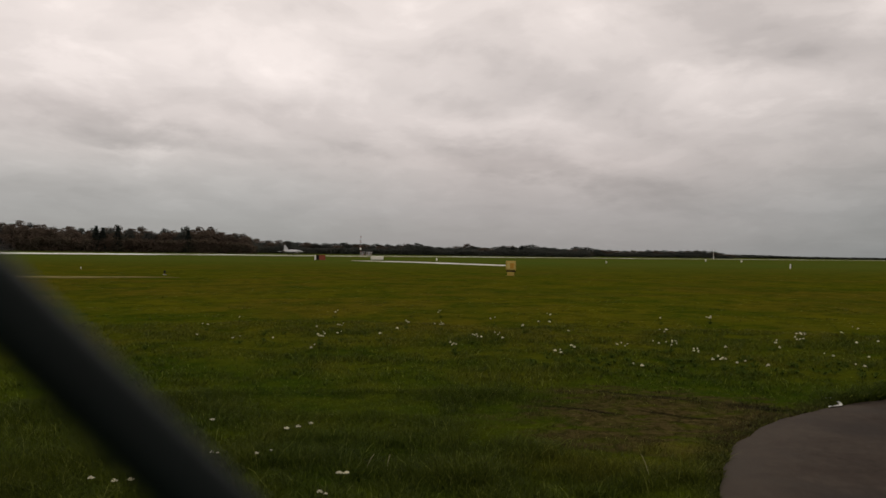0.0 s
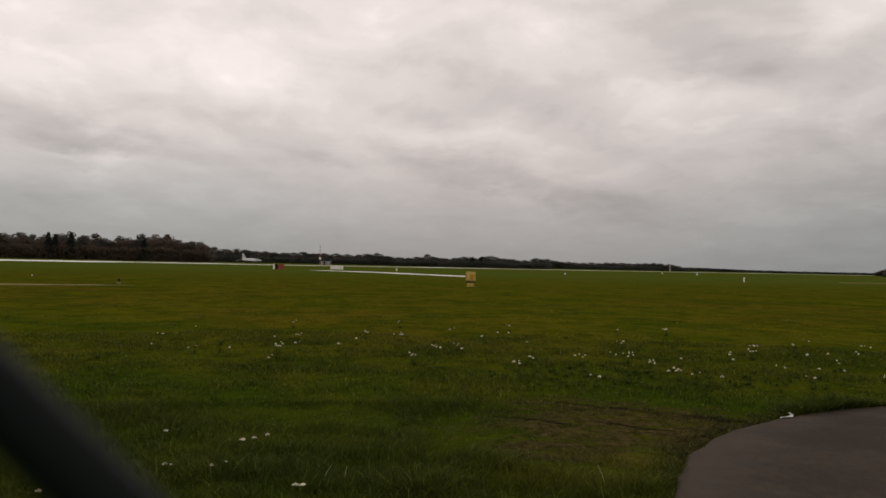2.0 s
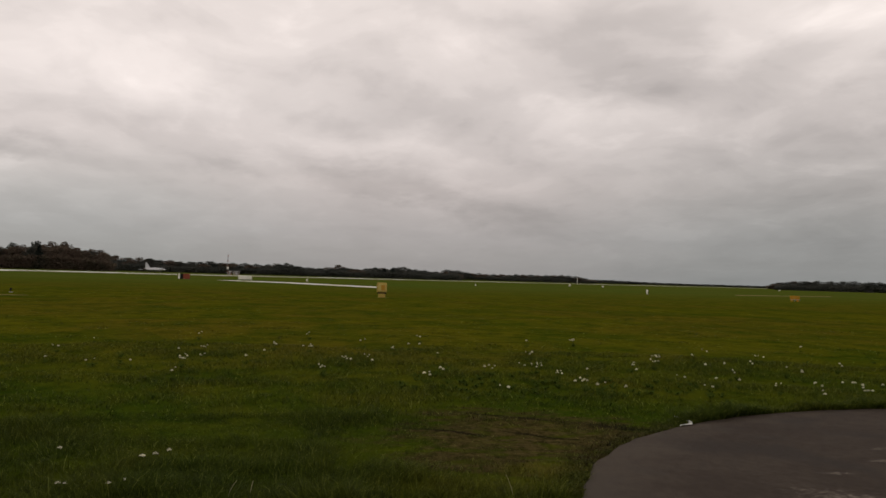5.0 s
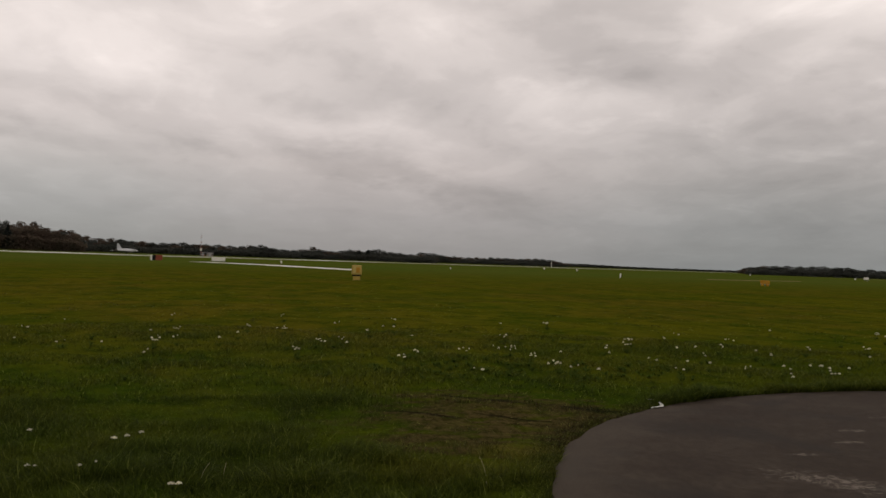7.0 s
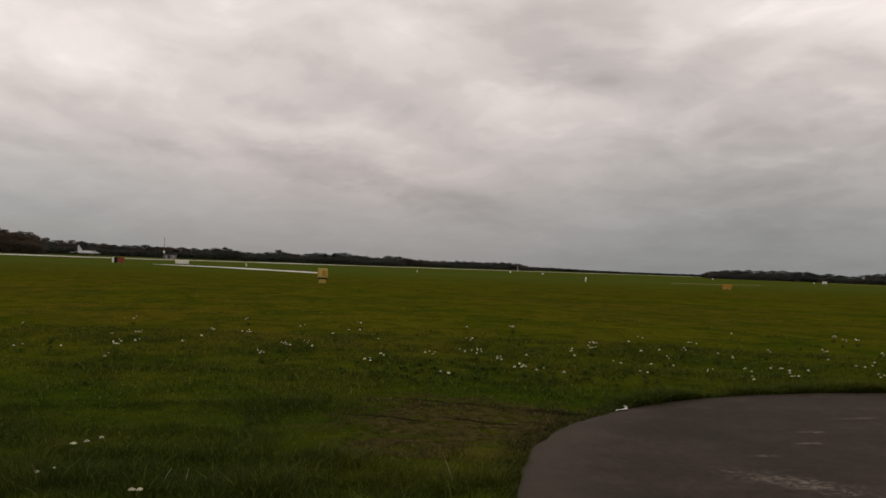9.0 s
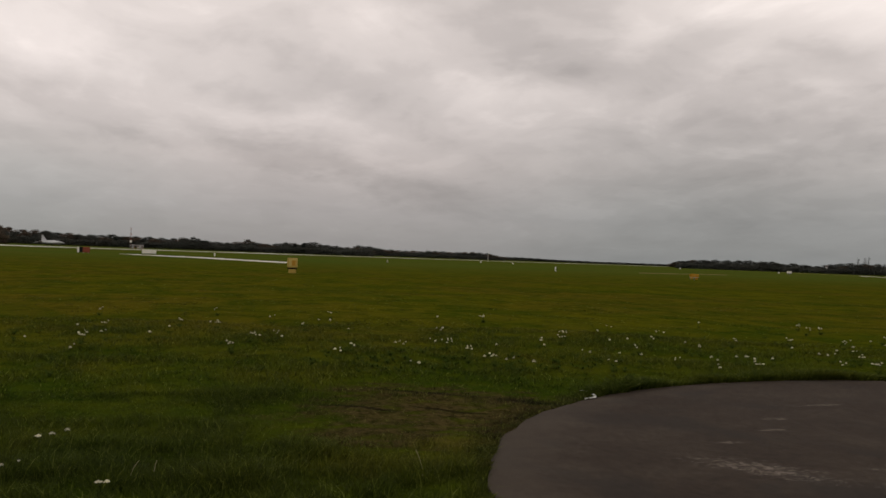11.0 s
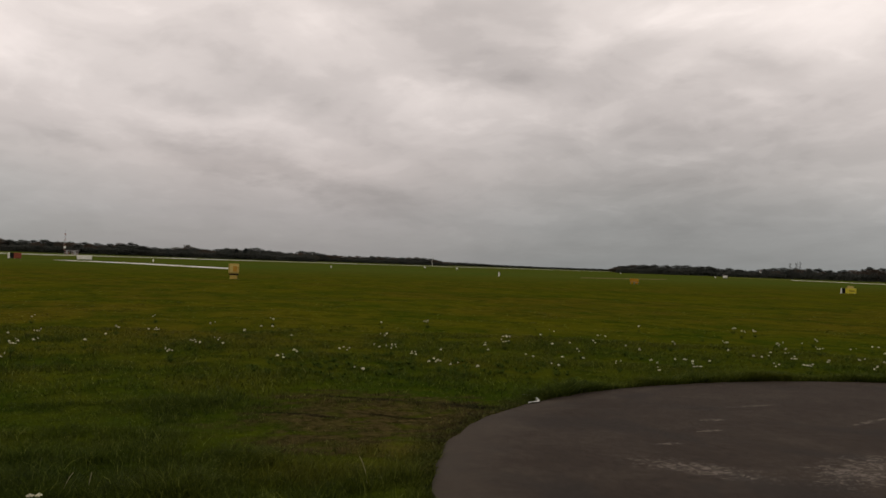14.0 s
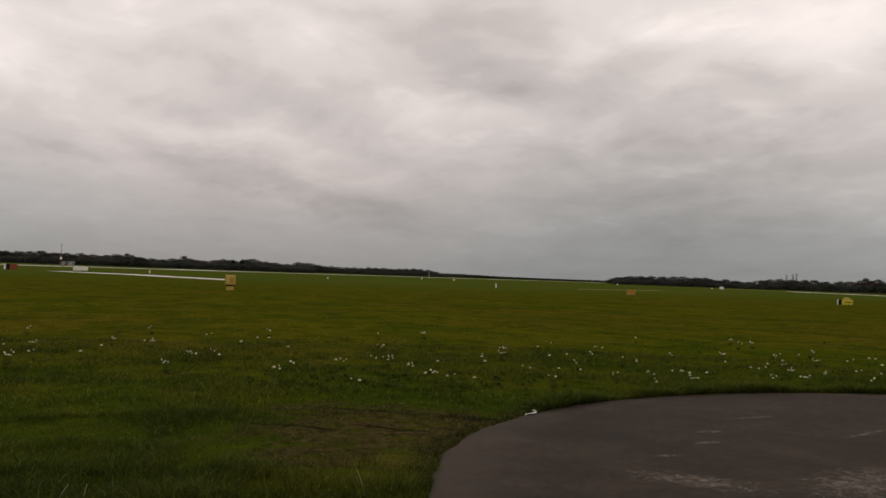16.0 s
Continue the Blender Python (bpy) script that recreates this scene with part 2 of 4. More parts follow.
    along = maths(t, "ADD", maths(t, "MULTIPLY", s.outputs[0], 0.871), maths(t, "MULTIPLY", s.outputs[1], -0.491))
    across = maths(t, "ADD", maths(t, "ADD", maths(t, "MULTIPLY", s.outputs[0], 0.491), maths(t, "MULTIPLY", s.outputs[1], 0.871)), wander)
    for a0, half, c0, w in ((-2.6, 0.75, 9.22, 0.07), (-1.25, 0.5, 9.18, 0.10), (-2.0, 0.4, 8.3, 0.06), (-2.9, 0.5, 8.0, 0.07)):
        u = maths(t, "DIVIDE", maths(t, "SUBTRACT", along, a0), half)
        v = maths(t, "DIVIDE", maths(t, "SUBTRACT", across, c0), w)
        q = maths(t, "ADD", maths(t, "MULTIPLY", maths(t, "MULTIPLY", u, u), maths(t, "MULTIPLY", u, u)), maths(t, "MULTIPLY", v, v))
        c = blend_colour(t, maths(t, "MULTIPLY", maths(t, "EXPONENT", maths(t, "MULTIPLY", q, -1.0)), 0.85), c, (0.010, 0.009, 0.006))
    return c, n_small


def turf_material(name, blades):
    m = bpy.data.materials.new(name)
    m.use_nodes = True
    t = m.node_tree
    b = t.nodes["Principled BSDF"]
    co = t.nodes.new("ShaderNodeTexCoord").outputs["Object"]
    c, n_small = turf_colour(t, co)
    if blades:
        isl = t.nodes.new("ShaderNodeNewGeometry").outputs["Random Per Island"]
        c = blend_colour(t, ramp(t, isl, [(0.0, 0.0), (0.80, 0.15), (0.94, 0.30), (1.0, 0.8)]), c, (0.105, 0.115, 0.025))
        c = blend_colour(t, 1.0, c, ramp(t, isl, [(0.0, 0.62), (0.7, 1.15), (1.0, 1.95)], False), "MULTIPLY")
        # thin leaves let part of the light through
        glow = t.nodes.new("ShaderNodeBsdfTranslucent")
        t.links.new(c, glow.inputs["Color"])
        both = t.nodes.new("ShaderNodeMixShader")
        both.inputs[0].default_value = 0.45
        t.links.new(b.outputs[0], both.inputs[1])
        t.links.new(glow.outputs[0], both.inputs[2])
        t.links.new(both.outputs[0], t.nodes["Material Output"].inputs[0])
        b.inputs["Roughness"].default_value = 0.6
        b.inputs["Specular IOR Level"].default_value = 0.03
    else:
        c = blend_colour(t, 1.0, c, ramp(t, noise_of(t, co, 14.0, 4, 0.7), [(0.3, 0.7), (0.7, 1.05)]), "MULTIPLY")
        b.inputs["Roughness"].default_value = 0.95
        b.inputs["Specular IOR Level"].default_value = 0.0
        bn = node(t, "ShaderNodeBump", Strength=0.45, Distance=0.05)
        t.links.new(noise_of(t, co, 9.0, 6, 0.7), bn.inputs["Height"])
        t.links.new(bn.outputs[0], b.inputs["Normal"])
    t.links.new(c, b.inputs["Base Color"])
    return m


def paving_material(name, dry, damp, wet_at, scale, wet_rough=0.12, dry_rough=0.85, stretch=None, spec=0.5, drier_east=0.0):
    """Paving with damp, glossy stretches; their pale colour holds part of the sky's sheen."""
    m = bpy.data.materials.new(name)
    m.use_nodes = True
    t = m.node_tree
    b = t.nodes["Principled BSDF"]
    co = t.nodes.new("ShaderNodeTexCoord").outputs["Object"]
    wet = noise_of(t, co, scale, 5, 0.55, 0.8, stretch)
    if drier_east:
        s = t.nodes.new("ShaderNodeSeparateXYZ")
        t.links.new(co, s.inputs[0])
        wet = maths(t, "ADD", wet, ramp(t, maths(t, "MULTIPLY_ADD", s.outputs[0], 1 / 200, 1.0), [(0.35, drier_east), (0.65, 0.045)]))
    w = ramp(t, wet, [(wet_at - 0.05, 0.0), (wet_at + 0.05, 1.0)])
    grit = noise_of(t, co, 60.0, 4, 0.7)
    c = blend_colour(t, w, blend_colour(t, grit, dry, tuple(v * 1.35 for v in dry)), damp)
    t.links.new(maths(t, "MULTIPLY", w, spec), b.inputs["Specular IOR Level"])
    t.links.new(c, b.inputs["Base Color"])
    t.links.new(maths(t, "MULTIPLY_ADD", w, wet_rough - dry_rough, dry_rough), b.inputs["Roughness"])
    bn = node(t, "ShaderNodeBump", Strength=0.25, Distance=0.01)
    t.links.new(grit, bn.inputs["Height"])
    t.links.new(bn.outputs[0], b.inputs["Normal"])
    return m


def tarmac_material():
    """Old brownish tarmac: fine grit, faint streaks, a few pale gravelly worn places and a dusty rim."""
    m = bpy.data.materials.new("tarmac")
    m.use_nodes = True
    t = m.node_tree
    b = t.nodes["Principled BSDF"]
    co = t.nodes.new("ShaderNodeTexCoord").outputs["Object"]
    s = t.nodes.new("ShaderNodeSeparateXYZ")
    t.links.new(co, s.inputs[0])
    grit = noise_of(t, co, 90.0, 4, 0.7)
    streak = noise_of(t, co, 1.2, 6, 0.68, 0.4, (0.8, 0.9, 1))
    c = blend_colour(t, ramp(t, streak, [(0.38, 0.0), (0.68, 1.0)]), (0.030, 0.0215, 0.0152), (0.042, 0.032, 0.0232))
    c = blend_colour(t, 1.0, c, ramp(t, grit, [(0.3, 0.75), (0.7, 1.25)]), "MULTIPLY")
    c = blend_colour(t, 1.0, c, ramp(t, noise_of(t, co, 14.0, 5, 0.7, 0.3, (1.0, 0.6, 1)), [(0.34, 0.82), (0.66, 1.18)]), "MULTIPLY")
    speck = maths(t, "MULTIPLY_ADD", noise_of(t, co, 17.0, 8, 0.85, 0.9, (0.7, 1.2, 1)), 9.0, -4.1)
    worn = None
    for x, y, turn, rx, ry in ((4.2, 5.62, -43, 0.72, 0.30), (5.62, 5.32, 25, 0.95, 0.42), (7.5, 7.08, 20, 0.60, 0.06), (5.7, 7.49, 0, 0.22, 0.08), (5.27, 6.96, 10, 0.20, 0.07), (4.55, 6.51, 0, 0.22, 0.05), (6.9, 8.2, 5, 0.5, 0.06)):
        ca, sa = math.cos(radians(turn)), math.sin(radians(turn))
        ox, oy = maths(t, "SUBTRACT", s.outputs[0], x), maths(t, "SUBTRACT", s.outputs[1], y)
        u = maths(t, "ADD", maths(t, "MULTIPLY", ox, ca / rx), maths(t, "MULTIPLY", oy, sa / rx))
        v = maths(t, "ADD", maths(t, "MULTIPLY", ox, -sa / ry), maths(t, "MULTIPLY", oy, ca / ry))
        q = maths(t, "ADD", maths(t, "ADD", maths(t, "MULTIPLY", u, u), maths(t, "MULTIPLY", v, v)), speck)
        k = ramp(t, q, [(0.1, 1.0), (0.95, 0.0)])
        worn = k if worn is None else maths(t, "MAXIMUM", worn, k)
    damp = ramp(t, noise_of(t, co, 0.9, 5, 0.55, 0.5, None, (6, 1, 0)), [(0.50, 0.0), (0.62, 0.6)])
    c = blend_colour(t, damp, c, (0.024, 0.020, 0.0165))
    dapple = ramp(t, noise_of(t, co, 11.0, 5, 0.65, 0.6, (1.0, 0.8, 1), (3, 9, 0)), [(0.40, 0.2), (0.55, 1.0)])
    worn = maths(t, "MULTIPLY", worn, dapple)
    c = blend_colour(t, maths(t, "MULTIPLY", worn, 0.95), c, (0.145, 0.122, 0.100))
    dx, dy = maths(t, "SUBTRACT", s.outputs[0], PAD_X), maths(t, "SUBTRACT", s.outputs[1], PAD_Y)
    r = maths(t, "SQRT", maths(t, "ADD", maths(t, "MULTIPLY", dx, dx), maths(t, "MULTIPLY", dy, dy)))
    r = maths(t, "ADD", r, maths(t, "MULTIPLY_ADD", streak, 1.0, -0.5))
    c = blend_colour(t, ramp(t, maths(t, "DIVIDE", r, 10.0), [(0.56, 0.0), (0.64, 0.6)]), c, (0.064, 0.052, 0.039))
    t.links.new(c, b.inputs["Base Color"])
    b.inputs["Roughness"].default_value = 0.85
    b.inputs["Specular IOR Level"].default_value = 0.08
    bn = node(t, "ShaderNodeBump", Strength=0.5, Distance=0.008)
    t.links.new(grit, bn.inputs["Height"])
    t.links.new(bn.outputs[0], b.inputs["Normal"])
    return m


TURF = turf_material("turf", False)
BLADES = turf_material("grass_blades", True)
TARMAC = tarmac_material()
# second colour set paler than the first: sky reflection put into the wet stretches
RUNWAY = paving_material("runway_concrete", (0.165, 0.165, 0.10), (0.46, 0.45, 0.41), 0.63, 0.016, 0.35, 0.9, (1.0, 1.0, 1), 0.6, 0.24)
TAXI = paving_material("taxiway_concrete", (0.34, 0.32, 0.22), (0.52, 0.49, 0.40), 0.45, 0.09, 0.40, 0.8, None, 0.35)
WIRE = material("green_coated_wire", (0.004, 0.007, 0.0065), 0.55, scale=60, amount=0.5, spec=0.08)
DRY_TURF = material("dry_worn_turf", (0.185, 0.155, 0.062), 0.95, spots=(0.09, 0.088, 0.025), scale=0.8, amount=0.9, spec=0.0)
YELLOW = material("faded_yellow_paint", (0.44, 0.32, 0.07), 0.6, spots=(0.34, 0.22, 0.05), scale=3, amount=0.5, spec=0.15)
AMBER = material("dull_amber_paint", (0.46, 0.25, 0.03), 0.6, spots=(0.36, 0.18, 0.03), scale=6, amount=0.5, spec=0.15)
PALE_YELLOW = material("sun_bleached_yellow", (0.52, 0.42, 0.14), 0.6, spots=(0.42, 0.32, 0.08), scale=4, amount=0.5, spec=0.15)
LEMON = material("lemon_yellow_paint", (0.58, 0.50, 0.04), 0.5, spots=(0.42, 0.36, 0.04), scale=3, amount=0.4, spec=0.15)
ORANGE = material("orange_paint", (0.42, 0.24, 0.010), 0.5, spots=(0.45, 0.13, 0.02), scale=3, amount=0.5, spec=0.15)
RED = material("faded_red_paint", (0.25, 0.065, 0.035), 0.5, spots=(0.18, 0.05, 0.03), scale=3, amount=0.5, spec=0.15)
WHITE = material("white_paint", (0.84, 0.81, 0.74), 0.45, spots=(0.6, 0.57, 0.48), scale=2, amount=0.4)
BLACK = material("black_paint", (0.015, 0.015, 0.014), 0.7, scale=3, amount=0.4, spec=0.08)
STEEL = material("galvanised_steel", (0.42, 0.43, 0.44), 0.45, 0.8, scale=5, amount=0.4)
CONCRETE = material("concrete_base", (0.34, 0.33, 0.30), 0.85, scale=4, amount=0.5, bump=0.2)
JET_GREY = material("pale_grey_aircraft_paint", (0.50, 0.51, 0.52), 0.5, spots=(0.42, 0.43, 0.44), scale=0.6, amount=0.5)
CANOPY = material("dark_canopy_glass", (0.03, 0.035, 0.04), 0.08, spec=0.8, scale=1, amount=0.2)
RUBBER = material("black_rubber", (0.018, 0.018, 0.017), 0.9, scale=6, amount=0.3, spec=0.08)
# burnt nozzle metal, also the painted shade on the jet's intake and tanks
NOZZLE_AND_UNDERSHADE = material("burnt_metal_and_underside_shade", (0.12, 0.10, 0.09), 0.4, 0.8, scale=4, amount=0.5)
BRICKWALL = material("red_brick_hut", (0.30, 0.13, 0.09), 0.85, scale=1, amount=0.4)
WASHED = material("weathered_pinkish_render", (0.36, 0.29, 0.25), 0.85, scale=0.5, amount=0.5)
PLASTER = material("white_plaster", (0.75, 0.73, 0.70), 0.8, scale=0.5, amount=0.3)
ROOFING = material("dark_roofing", (0.08, 0.07, 0.065), 0.8, scale=0.6, amount=0.4)
BARK = material("bark", (0.06, 0.05, 0.04), 0.9, scale=1.0, amount=0.5)
LEAF_RUST = leaf_material("autumn_leaves", (0.118, 0.086, 0.066), (0.088, 0.078, 0.056), 0.12, 0.8, 0.35)
LEAF_DARK = leaf_material("dark_green_leaves", (0.074, 0.080, 0.070), (0.080, 0.078, 0.066), 0.12, 0.7, 0.35)
LEAF_PINE = leaf_material("conifer_needles", (0.034, 0.042, 0.036), (0.026, 0.034, 0.028), 0.2, 0.6, 0.3)
PETAL = material("white_petals", (0.66, 0.62, 0.45), 0.8, spots=(0.44, 0.42, 0.28), scale=20, amount=0.6, vary=0.6, spec=0.1)
STALK = material("flower_stalks", (0.050, 0.065, 0.012), 0.8, scale=20, amount=0.4, spec=0.03)
LEAFLET = material("broad_grey_green_leaves", (0.042, 0.062, 0.010), 0.9, scale=15, amount=0.5, spec=0.0)
STRAW = material("dry_straw", (0.36, 0.32, 0.17), 0.8, scale=30, amount=0.4, spec=0.1)
PLASTIC = material("crumpled_white_plastic", (0.60, 0.60, 0.56), 0.45, scale=12, amount=0.5)

# ---- mesh helpers ----


def finish(bm, mat, smooth=False):
    me = bpy.data.meshes.new("mesh")
    bm.normal_update()
    bm.to_mesh(me)
    bm.free()
    for mm in (mat if isinstance(mat, (list, tuple)) else [mat]):
        me.materials.append(mm)
    if smooth:
        me.polygons.foreach_set("use_smooth", [True] * len(me.polygons))
    return me


def part(name, bm, mat, parent=None, label="", smooth=False):
    me = finish(bm, mat, smooth) if isinstance(bm, bmesh.types.BMesh) else bm
    ob = new(name, me)
    ob.parent = parent
    if label:
        ob["label"] = label
    return ob


def thing(name, m, label, category, group=""):
    ob = new(name)
    ob.matrix_world = m
    return tagged(ob, label, category, group)


def box(bm, x0, x1, y0, y1, z0, z1, bevel=0.0):
    vs = bmesh.ops.create_cube(bm, size=1)["verts"]
    for v in vs:
        v.co = Vector(((x0 + x1) / 2 + v.co.x * (x1 - x0), (y0 + y1) / 2 + v.co.y * (y1 - y0), (z0 + z1) / 2 + v.co.z * (z1 - z0)))
    if bevel:
        es = {e for v in vs for e in v.link_edges}
        bmesh.ops.bevel(bm, geom=list(es), offset=bevel, segments=2, affect="EDGES", profile=0.6)
    return bm


def boxed(*a, bevel=0.0):
    return box(bmesh.new(), *a, bevel=bevel)


def rod(bm, a, b, r0, r1=None, sides=8):
    a, b = Vector(a), Vector(b)
    r1 = r0 if r1 is None else r1
    q = (b - a).to_track_quat("Z", "Y").to_matrix()
    rings = []
    for p, r in ((a, r0), (b, r1)):
        rings.append([bm.verts.new(p + q @ Vector((r * math.cos(k * math.tau / sides), r * math.sin(k * math.tau / sides), 0))) for k in range(sides)])
    for k in range(sides):
        bm.faces.new((rings[0][k], rings[0][(k + 1) % sides], rings[1][(k + 1) % sides], rings[1][k]))
    bm.faces.new(rings[0][::-1])
    bm.faces.new(rings[1])
    return bm


def rodded(*a, **k):
    return rod(bmesh.new(), *a, **k)


def tube(bm, pts, r, sides=8):
    rings = []
    for i, p in enumerate(pts):
        d = (pts[min(i + 1, len(pts) - 1)] - pts[max(i - 1, 0)]).normalized()
        q = d.to_track_quat("Z", "Y").to_matrix()
        rings.append([bm.verts.new(p + q @ Vector((r * math.cos(k * math.tau / sides), r * math.sin(k * math.tau / sides), 0))) for k in range(sides)])
    for a, b in zip(rings, rings[1:]):
        for k in range(sides):
            bm.faces.new((a[k], a[(k + 1) % sides], b[(k + 1) % sides], b[k]))
    return bm


def loft(bm, rings):
    vr = [[bm.verts.new(p) for p in r] for r in rings]
    n = len(vr[0])
    for a, b in zip(vr, vr[1:]):
        for k in range(n):
            bm.faces.new((a[k], a[(k + 1) % n], b[(k + 1) % n], b[k]))
    bm.faces.new(vr[0][::-1])
    bm.faces.new(vr[-1])
    return bm


def slab(bm, outline, z0, z1):
    lo, hi = [bm.verts.new((x, y, z0)) for x, y in outline], [bm.verts.new((x, y, z1)) for x, y in outline]
    n = len(outline)
    bm.faces.new(hi)
    for k in range(n):
        bm.faces.new((lo[k], lo[(k + 1) % n], hi[(k + 1) % n], hi[k]))
    bmesh.ops.recalc_face_normals(bm, faces=bm.faces[:])
    return bm


def polar(az, d):
    return d * math.sin(radians(az)), d * math.cos(radians(az))


# ---- ground ----


def pad_radius(a):
    return 6.42 + 0.387 * math.cos(a) + 0.06 * math.sin(a) + 0.358 * math.cos(2 * a) - 0.07 * math.sin(2 * a) + 0.05 * noise.noise(Vector((math.cos(a) * 14, math.sin(a) * 14, 9.0)))


def ground_height(x, y):
    r = math.hypot(x, y)
    h = 0.05 * noise.noise(Vector((x * 0.35, y * 0.35, 0))) + 0.025 * noise.noise(Vector((x * 1.3, y * 1.3, 5)))
    h *= max(0.0, 1 - r / 90)
    d = math.hypot(x - PAD_X, y - PAD_Y) - pad_radius(math.atan2(y - PAD_Y, x - PAD_X))
    return h * min(1.0, max(0.0, d / 1.2)) if d > 0 else -0.03


def build_ground():
    rings = [0.0] + [0.4 * (4600 / 0.4) ** (i / 150) for i in range(151)]
    n = 300
    verts, faces = [(0, 0, 0)], []
    for r in rings[1:]:
        for k in range(n):
            a = k * math.tau / n
            x, y = r * math.sin(a), r * math.cos(a)
            verts.append((x, y, ground_height(x, y) if r < 90 else 0.0))
    for k in range(n):
        faces.append((0, 1 + (k + 1) % n, 1 + k))
    for i in range(len(rings) - 2):
        b = 1 + i * n
        for k in range(n):
            k2 = (k + 1) % n
            faces.append((b + k, b + k2, b + n + k2, b + n + k))
    me = bpy.data.meshes.new("mesh")
    me.from_pydata(verts, [], faces)
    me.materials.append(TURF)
    me.update()
    me.polygons.foreach_set("use_smooth", [True] * len(me.polygons))
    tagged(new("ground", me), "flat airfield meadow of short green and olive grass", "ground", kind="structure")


build_ground()
bm = bmesh.new()
slab(bm, [(PAD_X + pad_radius(k * math.tau / 160) * math.cos(k * math.tau / 160), PAD_Y + pad_radius(k * math.tau / 160) * math.sin(k * math.tau / 160)) for k in range(160)], -0.08, 0.012)
tagged(part("pavement", bm, TARMAC), "round damp dark tarmac pad with a ragged grass edge", "pavement", kind="structure")
bm = slab(bmesh.new(), [(-330, 12), (1800, 2415), (1800, 2580), (-330, 130)], -0.2, 0.03)
tagged(part("runway", bm, RUNWAY), "wide pale wet concrete runway reflecting the sky", "runway", kind="structure")
bm = slab(bmesh.new(), [(-19, 160), (-6, 142), (7.9, 112), (9.0, 124), (-3.5, 151), (-16, 163.5)], -0.2, 0.03)
tagged(part("taxiway", bm, TAXI), "pale wet concrete taxiway crossing the grass", "taxiway", kind="structure")
bm = slab(bmesh.new(), [(232, 160), (283, 313), (307, 341), (252, 160)], -0.2, 0.03)
tagged(part("taxiway", bm, TAXI), "pale wet strip of paving before the wood", "taxiway", kind="structure")
bm = slab(bmesh.new(), [(283.5, 314.5), (318, 420), (334, 430), (307.3, 342)], -0.2, 0.03)
tagged(part("taxiway", bm, DRY_TURF), "dull overgrown strip before the wood", "taxiway", kind="structure")
bm = slab(bmesh.new(), [(74, 136), (107, 157), (113.5, 167), (78.7, 145)], -0.2, 0.03)
tagged(part("taxiway", bm, DRY_TURF), "narrow pale worn strip in the grass", "taxiway", kind="structure")
bm = slab(bmesh.new(), [(-31, 42.6), (-20.5, 44.6), (-15.8, 48.0), (-17.6, 48.2), (-22, 47.2), (-30, 45.6)], -0.2, 0.03)
tagged(part("path", bm, DRY_TURF), "short pale worn strip in the grass", "path", kind="structure")

# ---- woods ----


def leaf_cards(bm, centre, radii, count, size, rng):
    """Small bent leaf sprays scattered over the shell of one bough."""
    for _ in range(count):
        v = Vector((rng.gauss(0, 1), rng.gauss(0, 1), rng.gauss(0, 1))).normalized()
        k = rng.uniform(0.55, 1.05)
        p = Vector(centre) + Vector((v.x * radii[0], v.y * radii[1], v.z * radii[2])) * k
        n = (v * 0.5 + Vector((rng.uniform(-1, 1), rng.uniform(-1, 1), rng.uniform(0.2, 1.6))) * 0.8).normalized()
        q = n.to_track_quat("Z", "Y").to_matrix() @ Euler((0, 0, rng.uniform(0, 6.28))).to_matrix()
        s = size * rng.uniform(0.6, 1.4)
        w = s * rng.uniform(0.4, 0.8)
        a, b, c, d = (bm.verts.new(p + q @ Vector(o)) for o in ((-s, 0, -0.2 * s), (0, -w, 0.1 * s), (s, 0, -0.25 * s), (0, w, 0.1 * s)))
        bm.faces.new((a, b, d))
        bm.faces.new((b, c, d))


